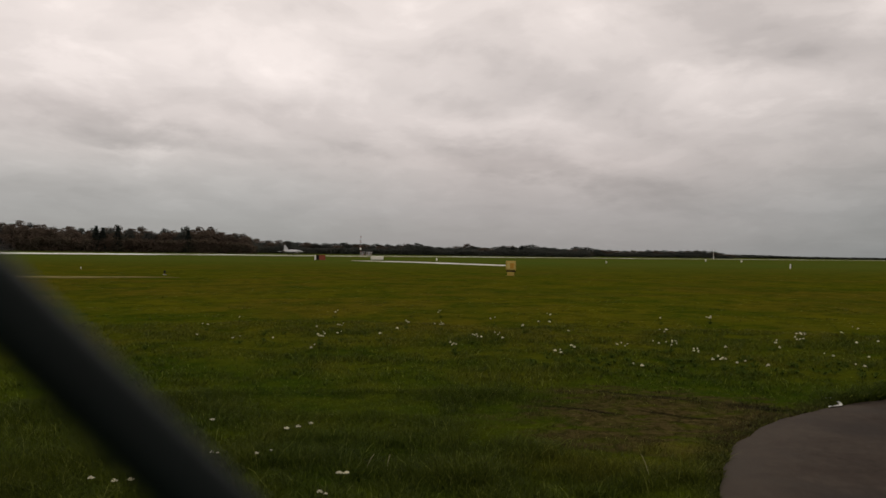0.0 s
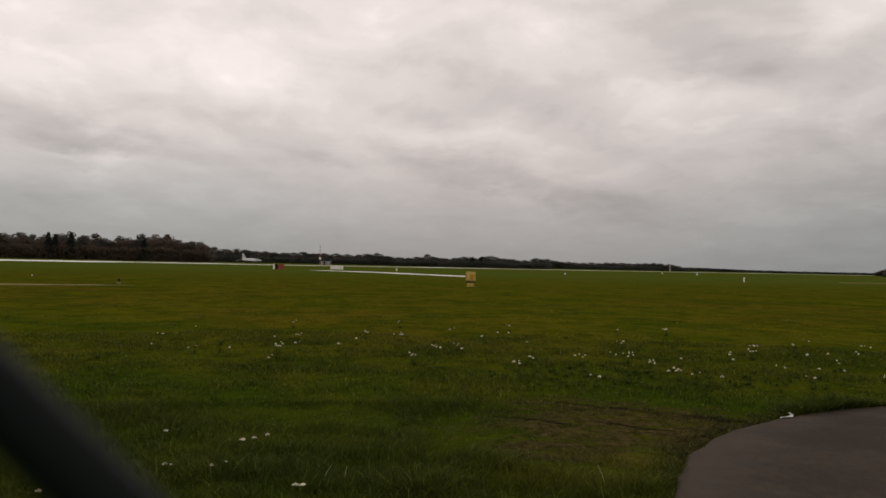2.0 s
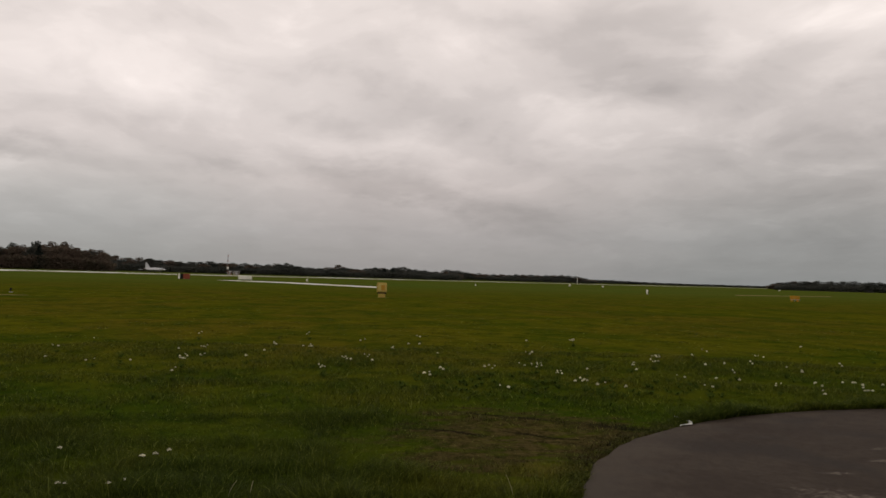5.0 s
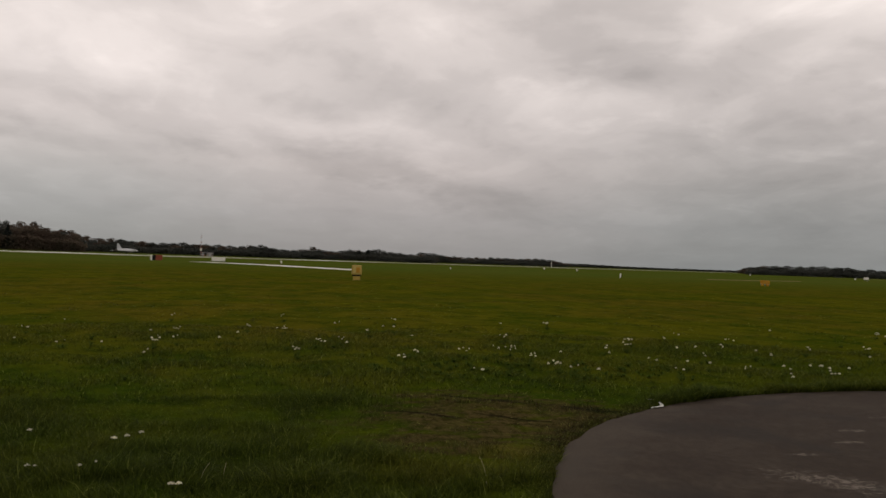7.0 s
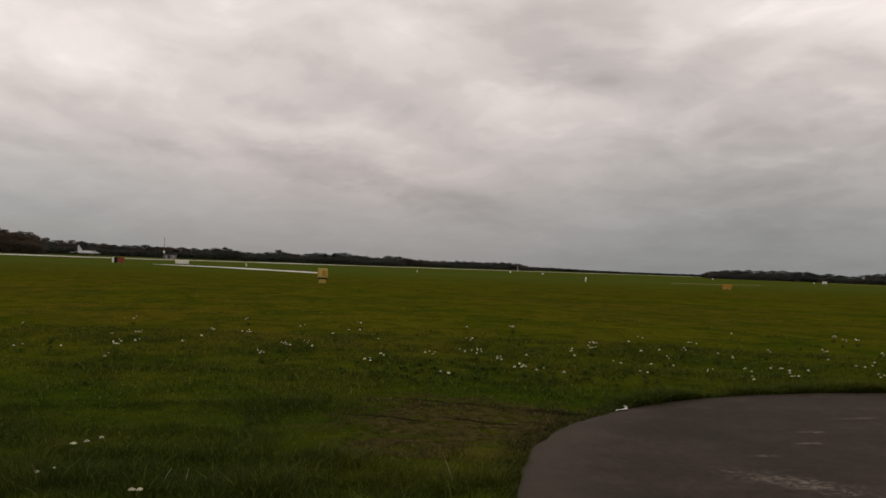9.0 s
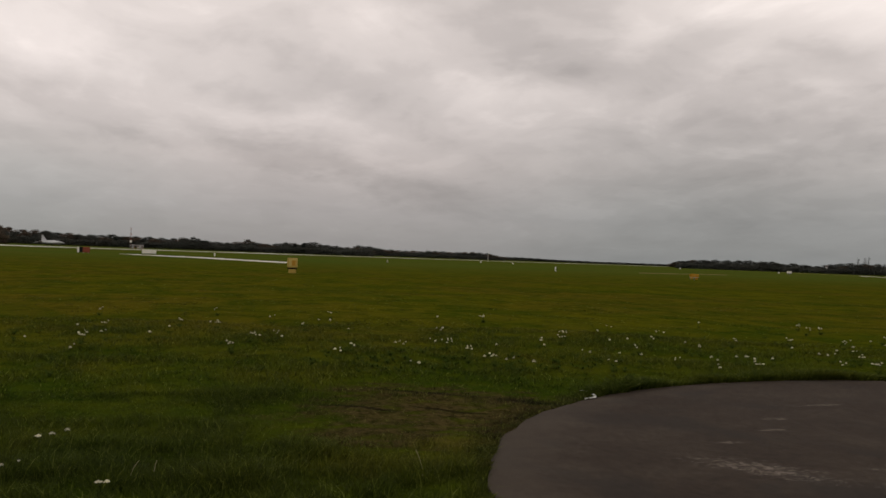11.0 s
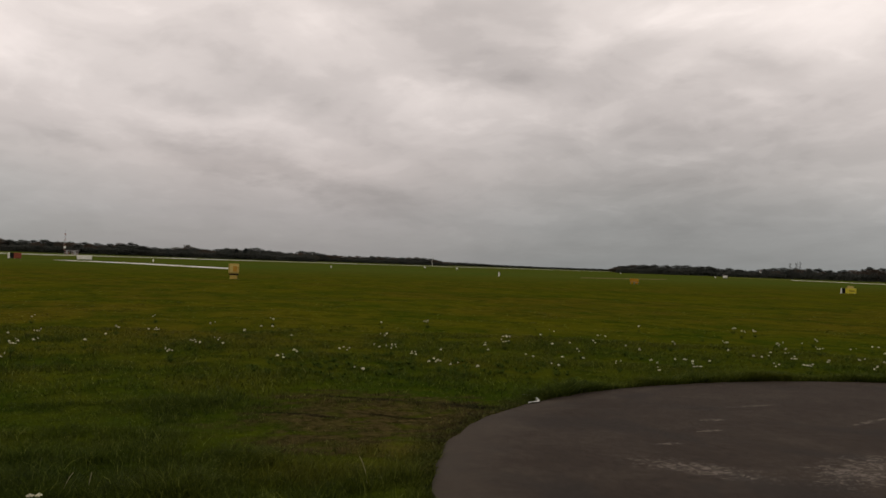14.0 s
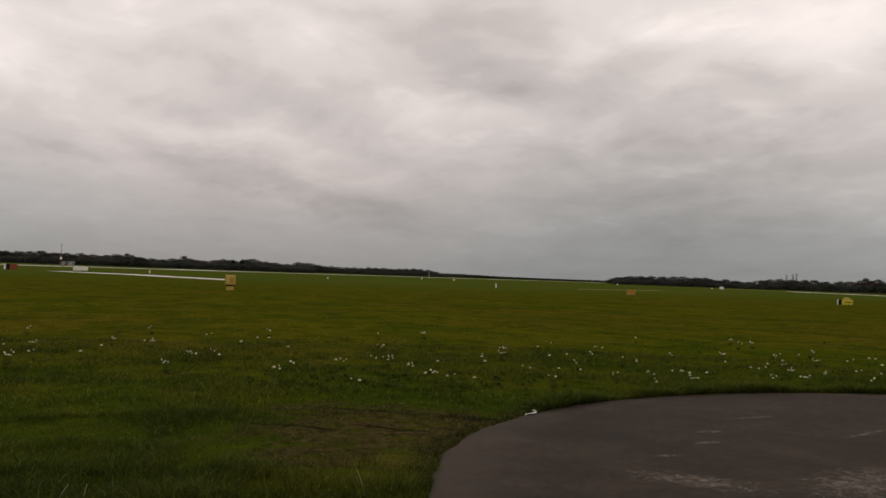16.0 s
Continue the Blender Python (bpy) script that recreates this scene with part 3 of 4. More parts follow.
def make_tree(m, seed, leaf, shape, label):
    """A tree ten metres tall: tapered trunk with limbs, and a crown of leafy boughs with gaps."""
    rng = random.Random(seed)
    tree = thing("tree", m, label, "tree", "trees round the airfield")
    wood, crown = bmesh.new(), bmesh.new()
    if shape == "round":
        rod(wood, (0, 0, -0.3), (0.1, 0, 3.0), 0.28, 0.2)
        rod(wood, (0.1, 0, 3.0), (0.0, 0.2, 8.0), 0.2, 0.05)
        for i in range(11):
            a = i * 2.4 + rng.uniform(-0.4, 0.4)
            z = 2.6 + 6.2 * i / 10
            r = 2.5 * math.sqrt(max(0.05, 1 - ((z - 5.2) / 5.0) ** 2)) * rng.uniform(0.6, 1.1)
            c = (r * math.cos(a), r * math.sin(a), z)
            rod(wood, (0.05, 0, max(1.8, z - 2.0)), c, 0.09, 0.02, 5)
            s = rng.uniform(1.1, 1.9) * (1 - 0.35 * max(0, (z - 6) / 4))
            leaf_cards(crown, c, (s, s, s * 0.75), 84, 0.28, rng)
        leaf_cards(crown, (0.1, 0, 9.1), (1.0, 1.0, 0.9), 70, 0.3, rng)
        leaf_cards(crown, (0, 0, 5.0), (2.9, 2.9, 4.0), 620, 0.34, rng)
        leaf_cards(crown, (0, 0, 2.2), (2.4, 2.4, 1.8), 160, 0.40, rng)
    elif shape == "fir":
        rod(wood, (0, 0, -0.3), (0, 0, 9.8), 0.22, 0.03)
        for i in range(15):
            z = 1.2 + 8.4 * i / 14
            r = 2.3 * (1 - i / 15.5)
            for k in range(8):
                a = k * math.tau / 8 + i * 0.6 + rng.uniform(-0.2, 0.2)
                leaf_cards(crown, (0.6 * r * math.cos(a), 0.6 * r * math.sin(a), z - 0.15 * r), (0.45 * r, 0.45 * r, 0.28), 6, 0.32, rng)
    else:
        rod(wood, (0, 0, -0.3), (0, 0, 9.5), 0.2, 0.03)
        for i in range(13):
            z = 1.4 + 8.2 * i / 12
            leaf_cards(crown, (rng.uniform(-0.3, 0.3), rng.uniform(-0.3, 0.3), z), (0.75, 0.75, 0.8), 12, 0.26, rng)
    part("trunk", wood, BARK, tree)
    part("crown", crown, leaf, tree)
    return tree


FAR_OFF = Matrix.Translation((0, 0, 0))
PROTOS = {
    "rust": [make_tree(FAR_OFF, 11 + i, LEAF_RUST, "round", "broad tree in brown autumn leaf at the wood's edge") for i in range(3)],
    "dark": [make_tree(FAR_OFF, 31 + i, LEAF_DARK, "round", "broad dark green tree in the far tree line") for i in range(3)],
    "fir": [make_tree(FAR_OFF, 51 + i, LEAF_PINE, "fir", "dark pointed conifer standing among brown trees") for i in range(2)],
    "poplar": [make_tree(FAR_OFF, 61, LEAF_DARK, "poplar", "slim upright poplar rising above the wood")],
}
used = set()


def plant(kind, az, d, height, width, rng):
    proto = rng.choice(PROTOS[kind])
    x, y = polar(az, d)
    m = Matrix.LocRotScale((x, y, 0), Euler((0, 0, rng.uniform(0, 6.28))), (width / 6.5, width / 6.5, height / 10))
    if proto.name not in used:
        used.add(proto.name)
        proto.matrix_world = m
    else:
        copy_thing(proto, m @ Matrix.Diagonal((*(1 / v for v in proto.matrix_world.to_scale()), 1)))


# skyline: bearing in degrees and height of the tree tops in degrees above eye level
SKYLINE = [(-36, 1.9), (-28.9, 1.73), (-27.6, 1.73), (-26.2, 1.6), (-24.7, 1.42), (-23.7, 1.37), (-22.4, 1.62), (-21.4, 1.54), (-20, 1.39), (-18.9, 1.37), (-17.6, 1.55), (-16.4, 1.58), (-15.1, 1.33), (-13.9, 1.13), (-13.3, 0.86), (-11.8, 0.73), (-11.3, 0.8), (-9.5, 0.61), (-7.6, 0.68), (-5.2, 0.66), (-3.6, 0.57), (-2.25, 0.78), (-1.1, 0.53), (-0.3, 0.46), (0.9, 0.55), (1.5, 0.76)]
SKYLINE += [(2.3, 0.49), (3.7, 0.59), (5.5, 0.72), (6.9, 0.59), (7.7, 0.48), (9.2, 0.6), (11.3, 0.41), (15.8, 0.41), (17.3, 0.46), (18.2, 0.36), (19.1, 0.22), (22.5, 0.16), (26.1, 0.1), (30.7, 0.1)]
SKYLINE += [(31.0, 0.3), (31.5, 0.46), (33.7, 0.54), (37.4, 0.5), (37.7, 0.34), (38.4, 0.56), (39.0, 0.4), (39.5, 0.34), (41.2, 0.57), (43.6, 0.58), (44.2, 0.48), (44.9, 0.6), (45.5, 0.49), (46.5, 0.78), (46.9, 0.86), (47.4, 0.64), (49, 0.6), (54, 0.8)]


def skyline(az):
    return float(np.interp(az, [a for a, _ in SKYLINE], [e for _, e in SKYLINE]))


def wood(az0, az1, d, width, rows, kinds, seed):
    rng = random.Random(seed)
    step = math.degrees(width * 0.55 / d)
    for row in range(rows):
        az = az0 + row * step / rows
        while az < az1:
            dist = d + row * width * 0.8 + rng.uniform(-0.2, 0.2) * width
            top = math.tan(radians(skyline(az))) * dist + 1.6
            h = top * (rng.uniform(0.92, 1.09) if row == rows - 1 else rng.uniform(0.7, 0.94))
            plant(rng.choice(kinds), az, dist, h, width * rng.uniform(0.8, 1.2), rng)
            az += step * rng.uniform(0.8, 1.2)


wood(-34, -13.5, 560, 13, 4, ["rust", "rust", "rust", "dark"], 1)
wood(-13.7, 10, 760, 17, 3, ["dark", "dark", "dark", "dark", "dark", "rust"], 2)
wood(10, 19.2, 1250, 20, 2, ["dark", "dark", "rust"], 3)
wood(19.2, 31.5, 2300, 40, 2, ["dark"], 4)
wood(31.0, 52, 700, 15, 2, ["dark", "dark", "dark", "dark", "dark", "rust"], 5)
rng = random.Random(8)
for az, el in ((-23.4, 1.66), (-23.0, 1.55), (-22.1, 1.7), (-17.7, 1.5), (4.6, 0.66), (5.2, 0.74)):
    plant("fir", az, 552 if az < -10 else 752, math.tan(radians(el)) * 552 * (1 if az < -10 else 1.36) + 0.6, 15, rng)
for az, el in ((41.95, 0.88), (42.35, 0.93), (42.55, 0.95)):
    plant("poplar", az, 690, math.tan(radians(el)) * 690 + 1.6, 8, rng)


def undergrowth(leaf, bands, label):
    rng = random.Random(9)
    bm = bmesh.new()
    for az0, az1, d, n in bands:
        for _ in range(n):
            az = rng.uniform(az0, az1)
            x, y = polar(az, d + rng.uniform(-3, 3))
            z = rng.uniform(0.1, 0.5 * (math.tan(radians(skyline(az))) * d + 1.6))
            leaf_cards(bm, (x, y, z), (2.4, 2.4, 1.4), 11, 0.42 + d / 2500, rng)
    tagged(part("undergrowth", bm, leaf), label, "undergrowth", kind="stuff")


undergrowth(LEAF_RUST, ((-34, -13.3, 552, 2400),), "tangled brown scrub along the foot of the near wood")
undergrowth(LEAF_DARK, ((-13.5, 10, 750, 1800), (10, 19.3, 1240, 600), (19.2, 31.6, 2285, 900), (31.0, 52, 692, 1300)), "dark scrub along the foot of the far woods")

# ---- buildings and mast beyond the runway ----


def facing(az, d, turn=0.0):
    """A place on the field, its front (-y) towards the fence."""
    x, y = polar(az, d)
    return pose(x, y, 0, 0, 0, -az + turn)


def lattice_mast(m, height):
    mast = thing("lattice_mast", m, "tall red and grey lattice radio mast beside a hut", "mast")
    n, w = 8, 0.55
    for i in range(n):
        z0, z1 = height * i / n, height * (i + 1) / n
        bm = bmesh.new()
        for sx, sy in ((-1, -1), (1, -1), (1, 1), (-1, 1)):
            rod(bm, (sx * w / 2, sy * w / 2, z0), (sx * w / 2, sy * w / 2, z1), 0.06, sides=6)
        for k in range(3):
            za, zb = z0 + (z1 - z0) * k / 3, z0 + (z1 - z0) * (k + 1) / 3
            for s in (-1, 1):
                rod(bm, (-w / 2, s * w / 2, za), (w / 2, s * w / 2, zb), 0.035, sides=5)
                rod(bm, (s * w / 2, -w / 2, zb), (s * w / 2, w / 2, za), 0.035, sides=5)
        part("mast_section", bm, RED if i % 2 else STEEL, mast)
    part("equipment_box", boxed(-0.6, 0.6, -0.9, -0.32, 3.4, 4.8, bevel=0.05), WHITE, mast, "white equipment box")
    part("antenna", rodded((0, 0, height), (0, 0, height + 1.4), 0.04, 0.02), STEEL, mast)
    part("base_plate", boxed(-0.6, 0.6, -0.6, 0.6, -0.1, 0.12, bevel=0.02), CONCRETE, mast)


lattice_mast(facing(-6.09, 520), 12.4)


def hut(m, w, d, h, wall, label, roof_rise=0.5):
    house = thing("hut", m, label, "hut")
    part("wall", boxed(-w / 2, w / 2, -d / 2, d / 2, 0, h, bevel=0.03), wall, house)
    bm = bmesh.new()
    loft(bm, [[Vector((x, -d / 2 - 0.2, h + 0.002)), Vector((x, d / 2 + 0.2, h + 0.002)), Vector((x, 0, h + roof_rise))] for x in (-w / 2 - 0.2, w / 2 + 0.2)])
    part("roof", bm, ROOFING, house)
    part("door", boxed(-0.5, 0.5, -d / 2 - 0.05, -d / 2 - 0.003, 0.02, 2.05, bevel=0.01), STEEL, house)
    for x in (-w * 0.32, w * 0.32):
        win = part("window", boxed(x - 0.5, x + 0.5, -d / 2 - 0.06, -d / 2 - 0.004, 1.0, 1.9, bevel=0.01), WHITE, house)
        part("pane", boxed(x - 0.42, x + 0.42, -d / 2 - 0.075, -d / 2 - 0.062, 1.08, 1.82), CANOPY, win)
    return house


hut(facing(-5.5, 524), 3.8, 3.0, 2.0, WASHED, "low weathered equipment hut beyond the runway")
hut(facing(-5.95, 530), 2.4, 3.0, 2.1, BRICKWALL, "small red brick hut at the mast's foot")
hut(facing(40.19, 697), 2.0, 4.0, 5.4, PLASTER, "white gabled building half hidden in the wood", 1.2)

# ---- signs and markers on the airfield ----


def legs(parent, xs, mat, height, r=0.03):
    for x in xs:
        part("leg", rodded((x, 0, -0.05), (x, 0, height + 0.01), r), mat, parent)


def marker_box(m):
    """The square yellow marker on its stand."""
    s = thing("airfield_sign", m, "square faded yellow airfield sign on a low yellow stand", "sign")
    body = part("sign_box", boxed(-0.38, 0.38, -0.2, 0.2, 0.40, 1.13, bevel=0.09), YELLOW, s)
    part("face_panel", boxed(-0.28, 0.28, -0.215, -0.202, 0.50, 1.03, bevel=0.005), PALE_YELLOW, body, "paler yellow face panel")
    part("symbol_panel", boxed(-0.06, 0.24, -0.224, -0.217, 0.55, 0.97, bevel=0.003), AMBER, body, "dull amber block of lettering")
    part("plinth", boxed(-0.34, 0.34, -0.15, 0.15, 0.31, 0.398, bevel=0.01), BLACK, s, "black plinth")
    part("stand", boxed(-0.27, 0.27, -0.12, 0.12, -0.02, 0.308, bevel=0.015), YELLOW, s)
    part("foot_slab", boxed(-0.4, 0.4, -0.2, 0.2, -0.1, 0.015, bevel=0.005), DRY_TURF, s)


def end_on_sign(m, w, h, face, end, label, cap=False, a=-0.342, b=-0.062):
    """A lit sign seen aslant: pale end, black gap, coloured face."""
    s = thing("airfield_sign", m, label, "sign")
    part("face_panel", boxed(w * b + 0.004, w * 0.5, -0.14, 0.14, 0.07, h, bevel=0.02), face, s)
    part("gap_panel", boxed(w * a + 0.004, w * b, -0.12, 0.12, 0.08, h - 0.03, bevel=0.01), BLACK, s, "black side panel")
    part("end_panel", boxed(-w * 0.5, w * a, -0.14, 0.14, 0.06, h, bevel=0.02), end, s, "white end panel")
    if cap:
        part("top_box", loft(bmesh.new(), [[Vector((x, y, z)) for x, y in ((-w * q, -0.13), (w * (q + 0.22), -0.13), (w * (q + 0.22), 0.13), (-w * q, 0.13))] for z, q in ((h + 0.002, 0.14), (h + 0.16, 0.10), (h + 0.25, 0.02))]), PALE_YELLOW, s, "paler raised top")
        part("lettering_bar", boxed(0.0, w * 0.4, -0.152, -0.142, h * 0.5, h * 0.62), BLACK, s, "dark bar of lettering")
    legs(s, (-w * 0.25, 0, w * 0.4), STEEL, 0.09)


def board_sign(m, w, h, mat, label, z0=0.25):
    s = thing("airfield_sign", m, label, "sign")
    part("board", boxed(-w / 2, w / 2, -0.1, 0.1, z0, h, bevel=0.03), mat, s)
    part("frame", boxed(-w / 2 - 0.03, w / 2 + 0.03, -0.06, 0.06, z0 - 0.05, z0 - 0.002), STEEL, s)
    legs(s, (-w * 0.38, 0, w * 0.38), STEEL, z0 - 0.04)
    return s


def marker_post(m, w, h, label, dark_side=False):
    w, h = w * 0.62, h * 0.68
    s = thing("marker_post", m, label, "post", "white marker posts")
    part("post", boxed(-w / 2, w / 2, -0.12, 0.12, -0.05, h, bevel=0.04), WHITE, s)
    part("cap", boxed(-w / 2 - 0.02, w / 2 + 0.02, -0.14, 0.14, h + 0.002, h + 0.05, bevel=0.015), WHITE, s)
    if dark_side:
        part("side_panel", boxed(w / 2 + 0.002, w / 2 + 0.11, -0.1, 0.1, 0.2, h * 0.75), BLACK, s, "dark side panel")


marker_box(facing(4.48, 62))
end_on_sign(facing(-8.9, 163), 2.15, 1.08, RED, WHITE, "red and white runway sign on short steel legs")
end_on_sign(facing(45.38, 97), 1.5, 0.62, LEMON, WHITE, "bright yellow and black airfield sign with a raised top", cap=True, a=-0.42, b=-0.2)
board_sign(facing(-4.92, 178), 2.75, 0.98, WHITE, "long plain white sign board on steel legs", 0.16)
orange = board_sign(facing(32.12, 108), 1.1, 0.68, ORANGE, "low dull orange airfield sign on two block feet", 0.26)
for x in (-0.3, 0.3):
    part("foot", boxed(x - 0.14, x + 0.14, -0.12, 0.12, -0.04, 0.22, bevel=0.03), ORANGE, orange)
part("lettering_bar", boxed(-0.35, 0.35, -0.115, -0.102, 0.40, 0.54), AMBER, orange, "dark bar of lettering")
marker_post(facing(-0.73, 190), 0.5, 0.8, "small white marker post in the grass")
marker_post(facing(22.83, 136), 0.36, 0.95, "white marker post with a dark side panel", True)
marker_post(facing(11.05, 190), 0.36, 0.6, "small white marker post in the grass")
marker_post(facing(17.6, 330), 0.7, 1.0, "small white marker post in the grass")
marker_post(facing(19.86, 310), 0.9, 0.7, "low white marker post in the grass")
marker_post(facing(37.38, 410), 0.9, 0.9, "white marker post near the far paving")
marker_post(facing(31.2, 480), 1.3, 1.0, "white marker post before the wood", True)
marker_post(facing(-24.27, 72), 0.09, 0.12, "low white ground marker in the grass")
board_sign(facing(38.0, 312), 1.5, 1.3, WHITE, "plain white sign board before the wood", 0.5)


def edge_lamp(m):
    s = thing("edge_lamp", m, "dark taxiway edge lamp on a pale concrete foot", "lamp")
    part("foot", boxed(-0.16, 0.16, -0.16, 0.16, -0.05, 0.07, bevel=0.01), CONCRETE, s, "pale concrete foot")
    part("stem", rodded((0, 0, 0.06), (0, 0, 0.22), 0.035), BLACK, s)
    part("lamp_head", rodded((0, 0, 0.215), (0, 0, 0.36), 0.11, 0.09, sides=12), BLACK, s)
    part("lens", rodded((0, 0, 0.361), (0, 0, 0.41), 0.07, 0.03, sides=12), RUBBER, s)


edge_lamp(facing(-19.17, 55.5) @ Matrix.Diagonal((0.65, 0.65, 0.75, 1)))


def wind_mast(m):
    s = thing("wind_mast", m, "slim white mast with a small sensor arm", "mast")
    part("pole", rodded((0, 0, -0.1), (0, 0, 7.6), 0.14, 0.08), WHITE, s)
    part("sensor_arm", boxed(-0.7, 0.7, -0.06, 0.06, 7.0, 7.12), STEEL, s)
    part("sensor_box", boxed(-0.3, 0.3, -0.25, 0.25, 1.0, 2.2, bevel=0.05), WHITE, s)


wind_mast(facing(18.1, 640))

# ---- jet on the runway ----


def ring(x, w, h, z, flat=0.0, n=16):
    return [Vector((x, w * math.cos(a) * (1 + flat * abs(math.sin(2 * a))), z + h * math.sin(a) * (1 + flat * abs(math.sin(2 * a))))) for a in (k * math.tau / n for k in range(n))]


def plate(pts, thick, mapping):
    """A thin tapered surface: outline with a thickness at each corner."""
    bm = bmesh.new()
    top = [bm.verts.new(mapping(x, y, t * thick / 2)) for x, y, t in pts]
    low = [bm.verts.new(mapping(x, y, -t * thick / 2)) for x, y, t in pts]
    n = len(pts)
    bm.faces.new(top)
    bm.faces.new(low[::-1])
    for k in range(n):
        bm.faces.new((top[k], low[k], low[(k + 1) % n], top[(k + 1) % n]))
    bmesh.ops.recalc_face_normals(bm, faces=bm.faces[:])
    return bm


def jet(m):
    """A delta-winged fighter, nose along +x, wheels on the ground."""
    j = thing("jet_aircraft", m, "pale grey delta-winged jet fighter rolling along the runway", "aircraft")
    z = 1.9
    body = loft(bmesh.new(), [ring(7.9, 0.03, 0.03, z - 0.15), ring(6.9, 0.28, 0.30, z - 0.1), ring(5.6, 0.48, 0.55, z), ring(4.0, 0.60, 0.72, z + 0.05), ring(2.4, 0.85, 0.75, z + 0.02), ring(0.0, 1.05, 0.80, z), ring(-3.0, 1.05, 0.75, z), ring(-5.6, 0.95, 0.62, z), ring(-6.8, 0.85, 0.52, z)])
    part("fuselage", body, JET_GREY, j, smooth=True)
    part("canopy", loft(bmesh.new(), [ring(5.9, 0.05, 0.03, z + 0.5), ring(5.2, 0.34, 0.34, z + 0.62), ring(4.2, 0.40, 0.48, z + 0.70), ring(3.0, 0.34, 0.36, z + 0.68), ring(1.8, 0.10, 0.10, z + 0.66)]), CANOPY, j, "dark glass canopy", smooth=True)
    part("spine", loft(bmesh.new(), [ring(2.4, 0.18, 0.14, z + 0.75), ring(0, 0.24, 0.20, z + 0.80), ring(-4.5, 0.18, 0.14, z + 0.66)]), JET_GREY, j, smooth=True)
    # dark colour on the intake imitates the shade under the fuselage
    part("air_intake", boxed(0.6, 3.6, -0.75, 0.75, z - 1.05, z - 0.45, bevel=0.12), NOZZLE_AND_UNDERSHADE, j, "air intake coloured dark for the shade under the jet")
    for s in (-1, 1):
        part("wing", plate([(2.6, 0.9, 1), (-4.6, 5.4, 0.3), (-5.6, 5.4, 0.3), (-5.4, 0.9, 1)], 0.24, lambda x, y, t, s=s: (x, s * y, z - 0.25 + t)), JET_GREY, j)
        part("canard", plate([(5.3, 0.45, 1), (4.1, 2.0, 0.3), (3.7, 2.0, 0.3), (4.1, 0.45, 1)], 0.12, lambda x, y, t, s=s: (x, s * y, z + 0.12 + t)), JET_GREY, j)
        part("nozzle", rodded((-6.7, s * 0.43, z), (-7.6, s * 0.43, z), 0.44, 0.34, sides=14), NOZZLE_AND_UNDERSHADE, j, "burnt metal nozzle")
        part("wingtip_pod", rodded((-3.6, s * 5.45, z - 0.25), (-6.0, s * 5.45, z - 0.25), 0.13, 0.09), JET_GREY, j)
        # tanks coloured dark as well, for the shade below the wings
        part("drop_tank", loft(bmesh.new(), [[p + Vector((0, s * 2.6, 0)) for p in ring(x, r, r, z - 0.85)] for x, r in ((1.6, 0.03), (0.8, 0.26), (-1.8, 0.30), (-3.4, 0.05))]), NOZZLE_AND_UNDERSHADE, j, smooth=True)
        part("strut", rodded((-1.6, s * 1.6, 0.5), (-1.6, s * 1.3, z - 0.3), 0.09), STEEL, j)
        part("wheel", rodded((-1.6, s * 1.52, 0.36), (-1.6, s * 1.78, 0.36), 0.36, sides=16), RUBBER, j)
    part("tail_fin", plate([(-3.0, 0.0, 1), (-5.7, 2.9, 0.3), (-6.5, 2.9, 0.3), (-6.4, 0.0, 1)], 0.2, lambda x, y, t: (x, t, z + 0.55 + y)), JET_GREY, j)
    part("strut", rodded((4.6, 0, 0.4), (4.5, 0, z - 0.5), 0.07), STEEL, j)
    part("wheel", rodded((4.6, -0.12, 0.28), (4.6, 0.12, 0.28), 0.28, sides=16), RUBBER, j)


JX, JY = polar(-10.75, 450)
jet(pose(JX, JY, 0.03, 0, 0, 54))

# ---- chain-link fence at the camera ----


def chain_link():
    """Zigzag wires hooked into one another; the lens looks out through one mesh."""
    a, b, r = 0.0437, 0.0410, 0.00185
    x0, z0, y0 = -0.0312, 1.6 + 0.0062, 0.0400
    fence = thing("chain_link_fence", pose(x0, y0, z0), "dark green plastic-coated chain-link fence mesh standing in grass", "fence")
    lo, hi = -20, 4

    def zigzag(phase):
        pts = []
        for k in range(lo * 2, hi * 2):
            right = (k + phase) % 2
            xa = a + 0.0012 if right else -0.0012
            zk = k * b
            if zk + z0 < -0.04:
                continue
            s = 1 if right else -1
            # rounded bend, the wire crossing from front to back
            for u in (-0.5, -0.2, -0.09, -0.03, 0.03, 0.09, 0.2):
                inset = max(0.0, abs(u) - 0.0) * a if abs(u) > 0.1 else abs(u) * a * 0.55
                depth = 0.0016 * max(-1, min(1, u / 0.12))
                pts.append(Vector((xa - s * inset, depth * s, zk + u * b)))
        return finish(tube(bmesh.new(), pts, r, 10), WIRE, True)

    meshes = [zigzag(0), zigzag(1)]
    for i in range(-12, 18):
        w = part("wire", meshes[i % 2], WIRE, fence)
        w.location = (i * a, 0, 0)


chain_link()

# ---- flowers, litter, grass ----


def on_pad(x, y, margin=0.0):
    return math.hypot(x - PAD_X, y - PAD_Y) < pad_radius(math.atan2(y - PAD_Y, x - PAD_X)) + margin


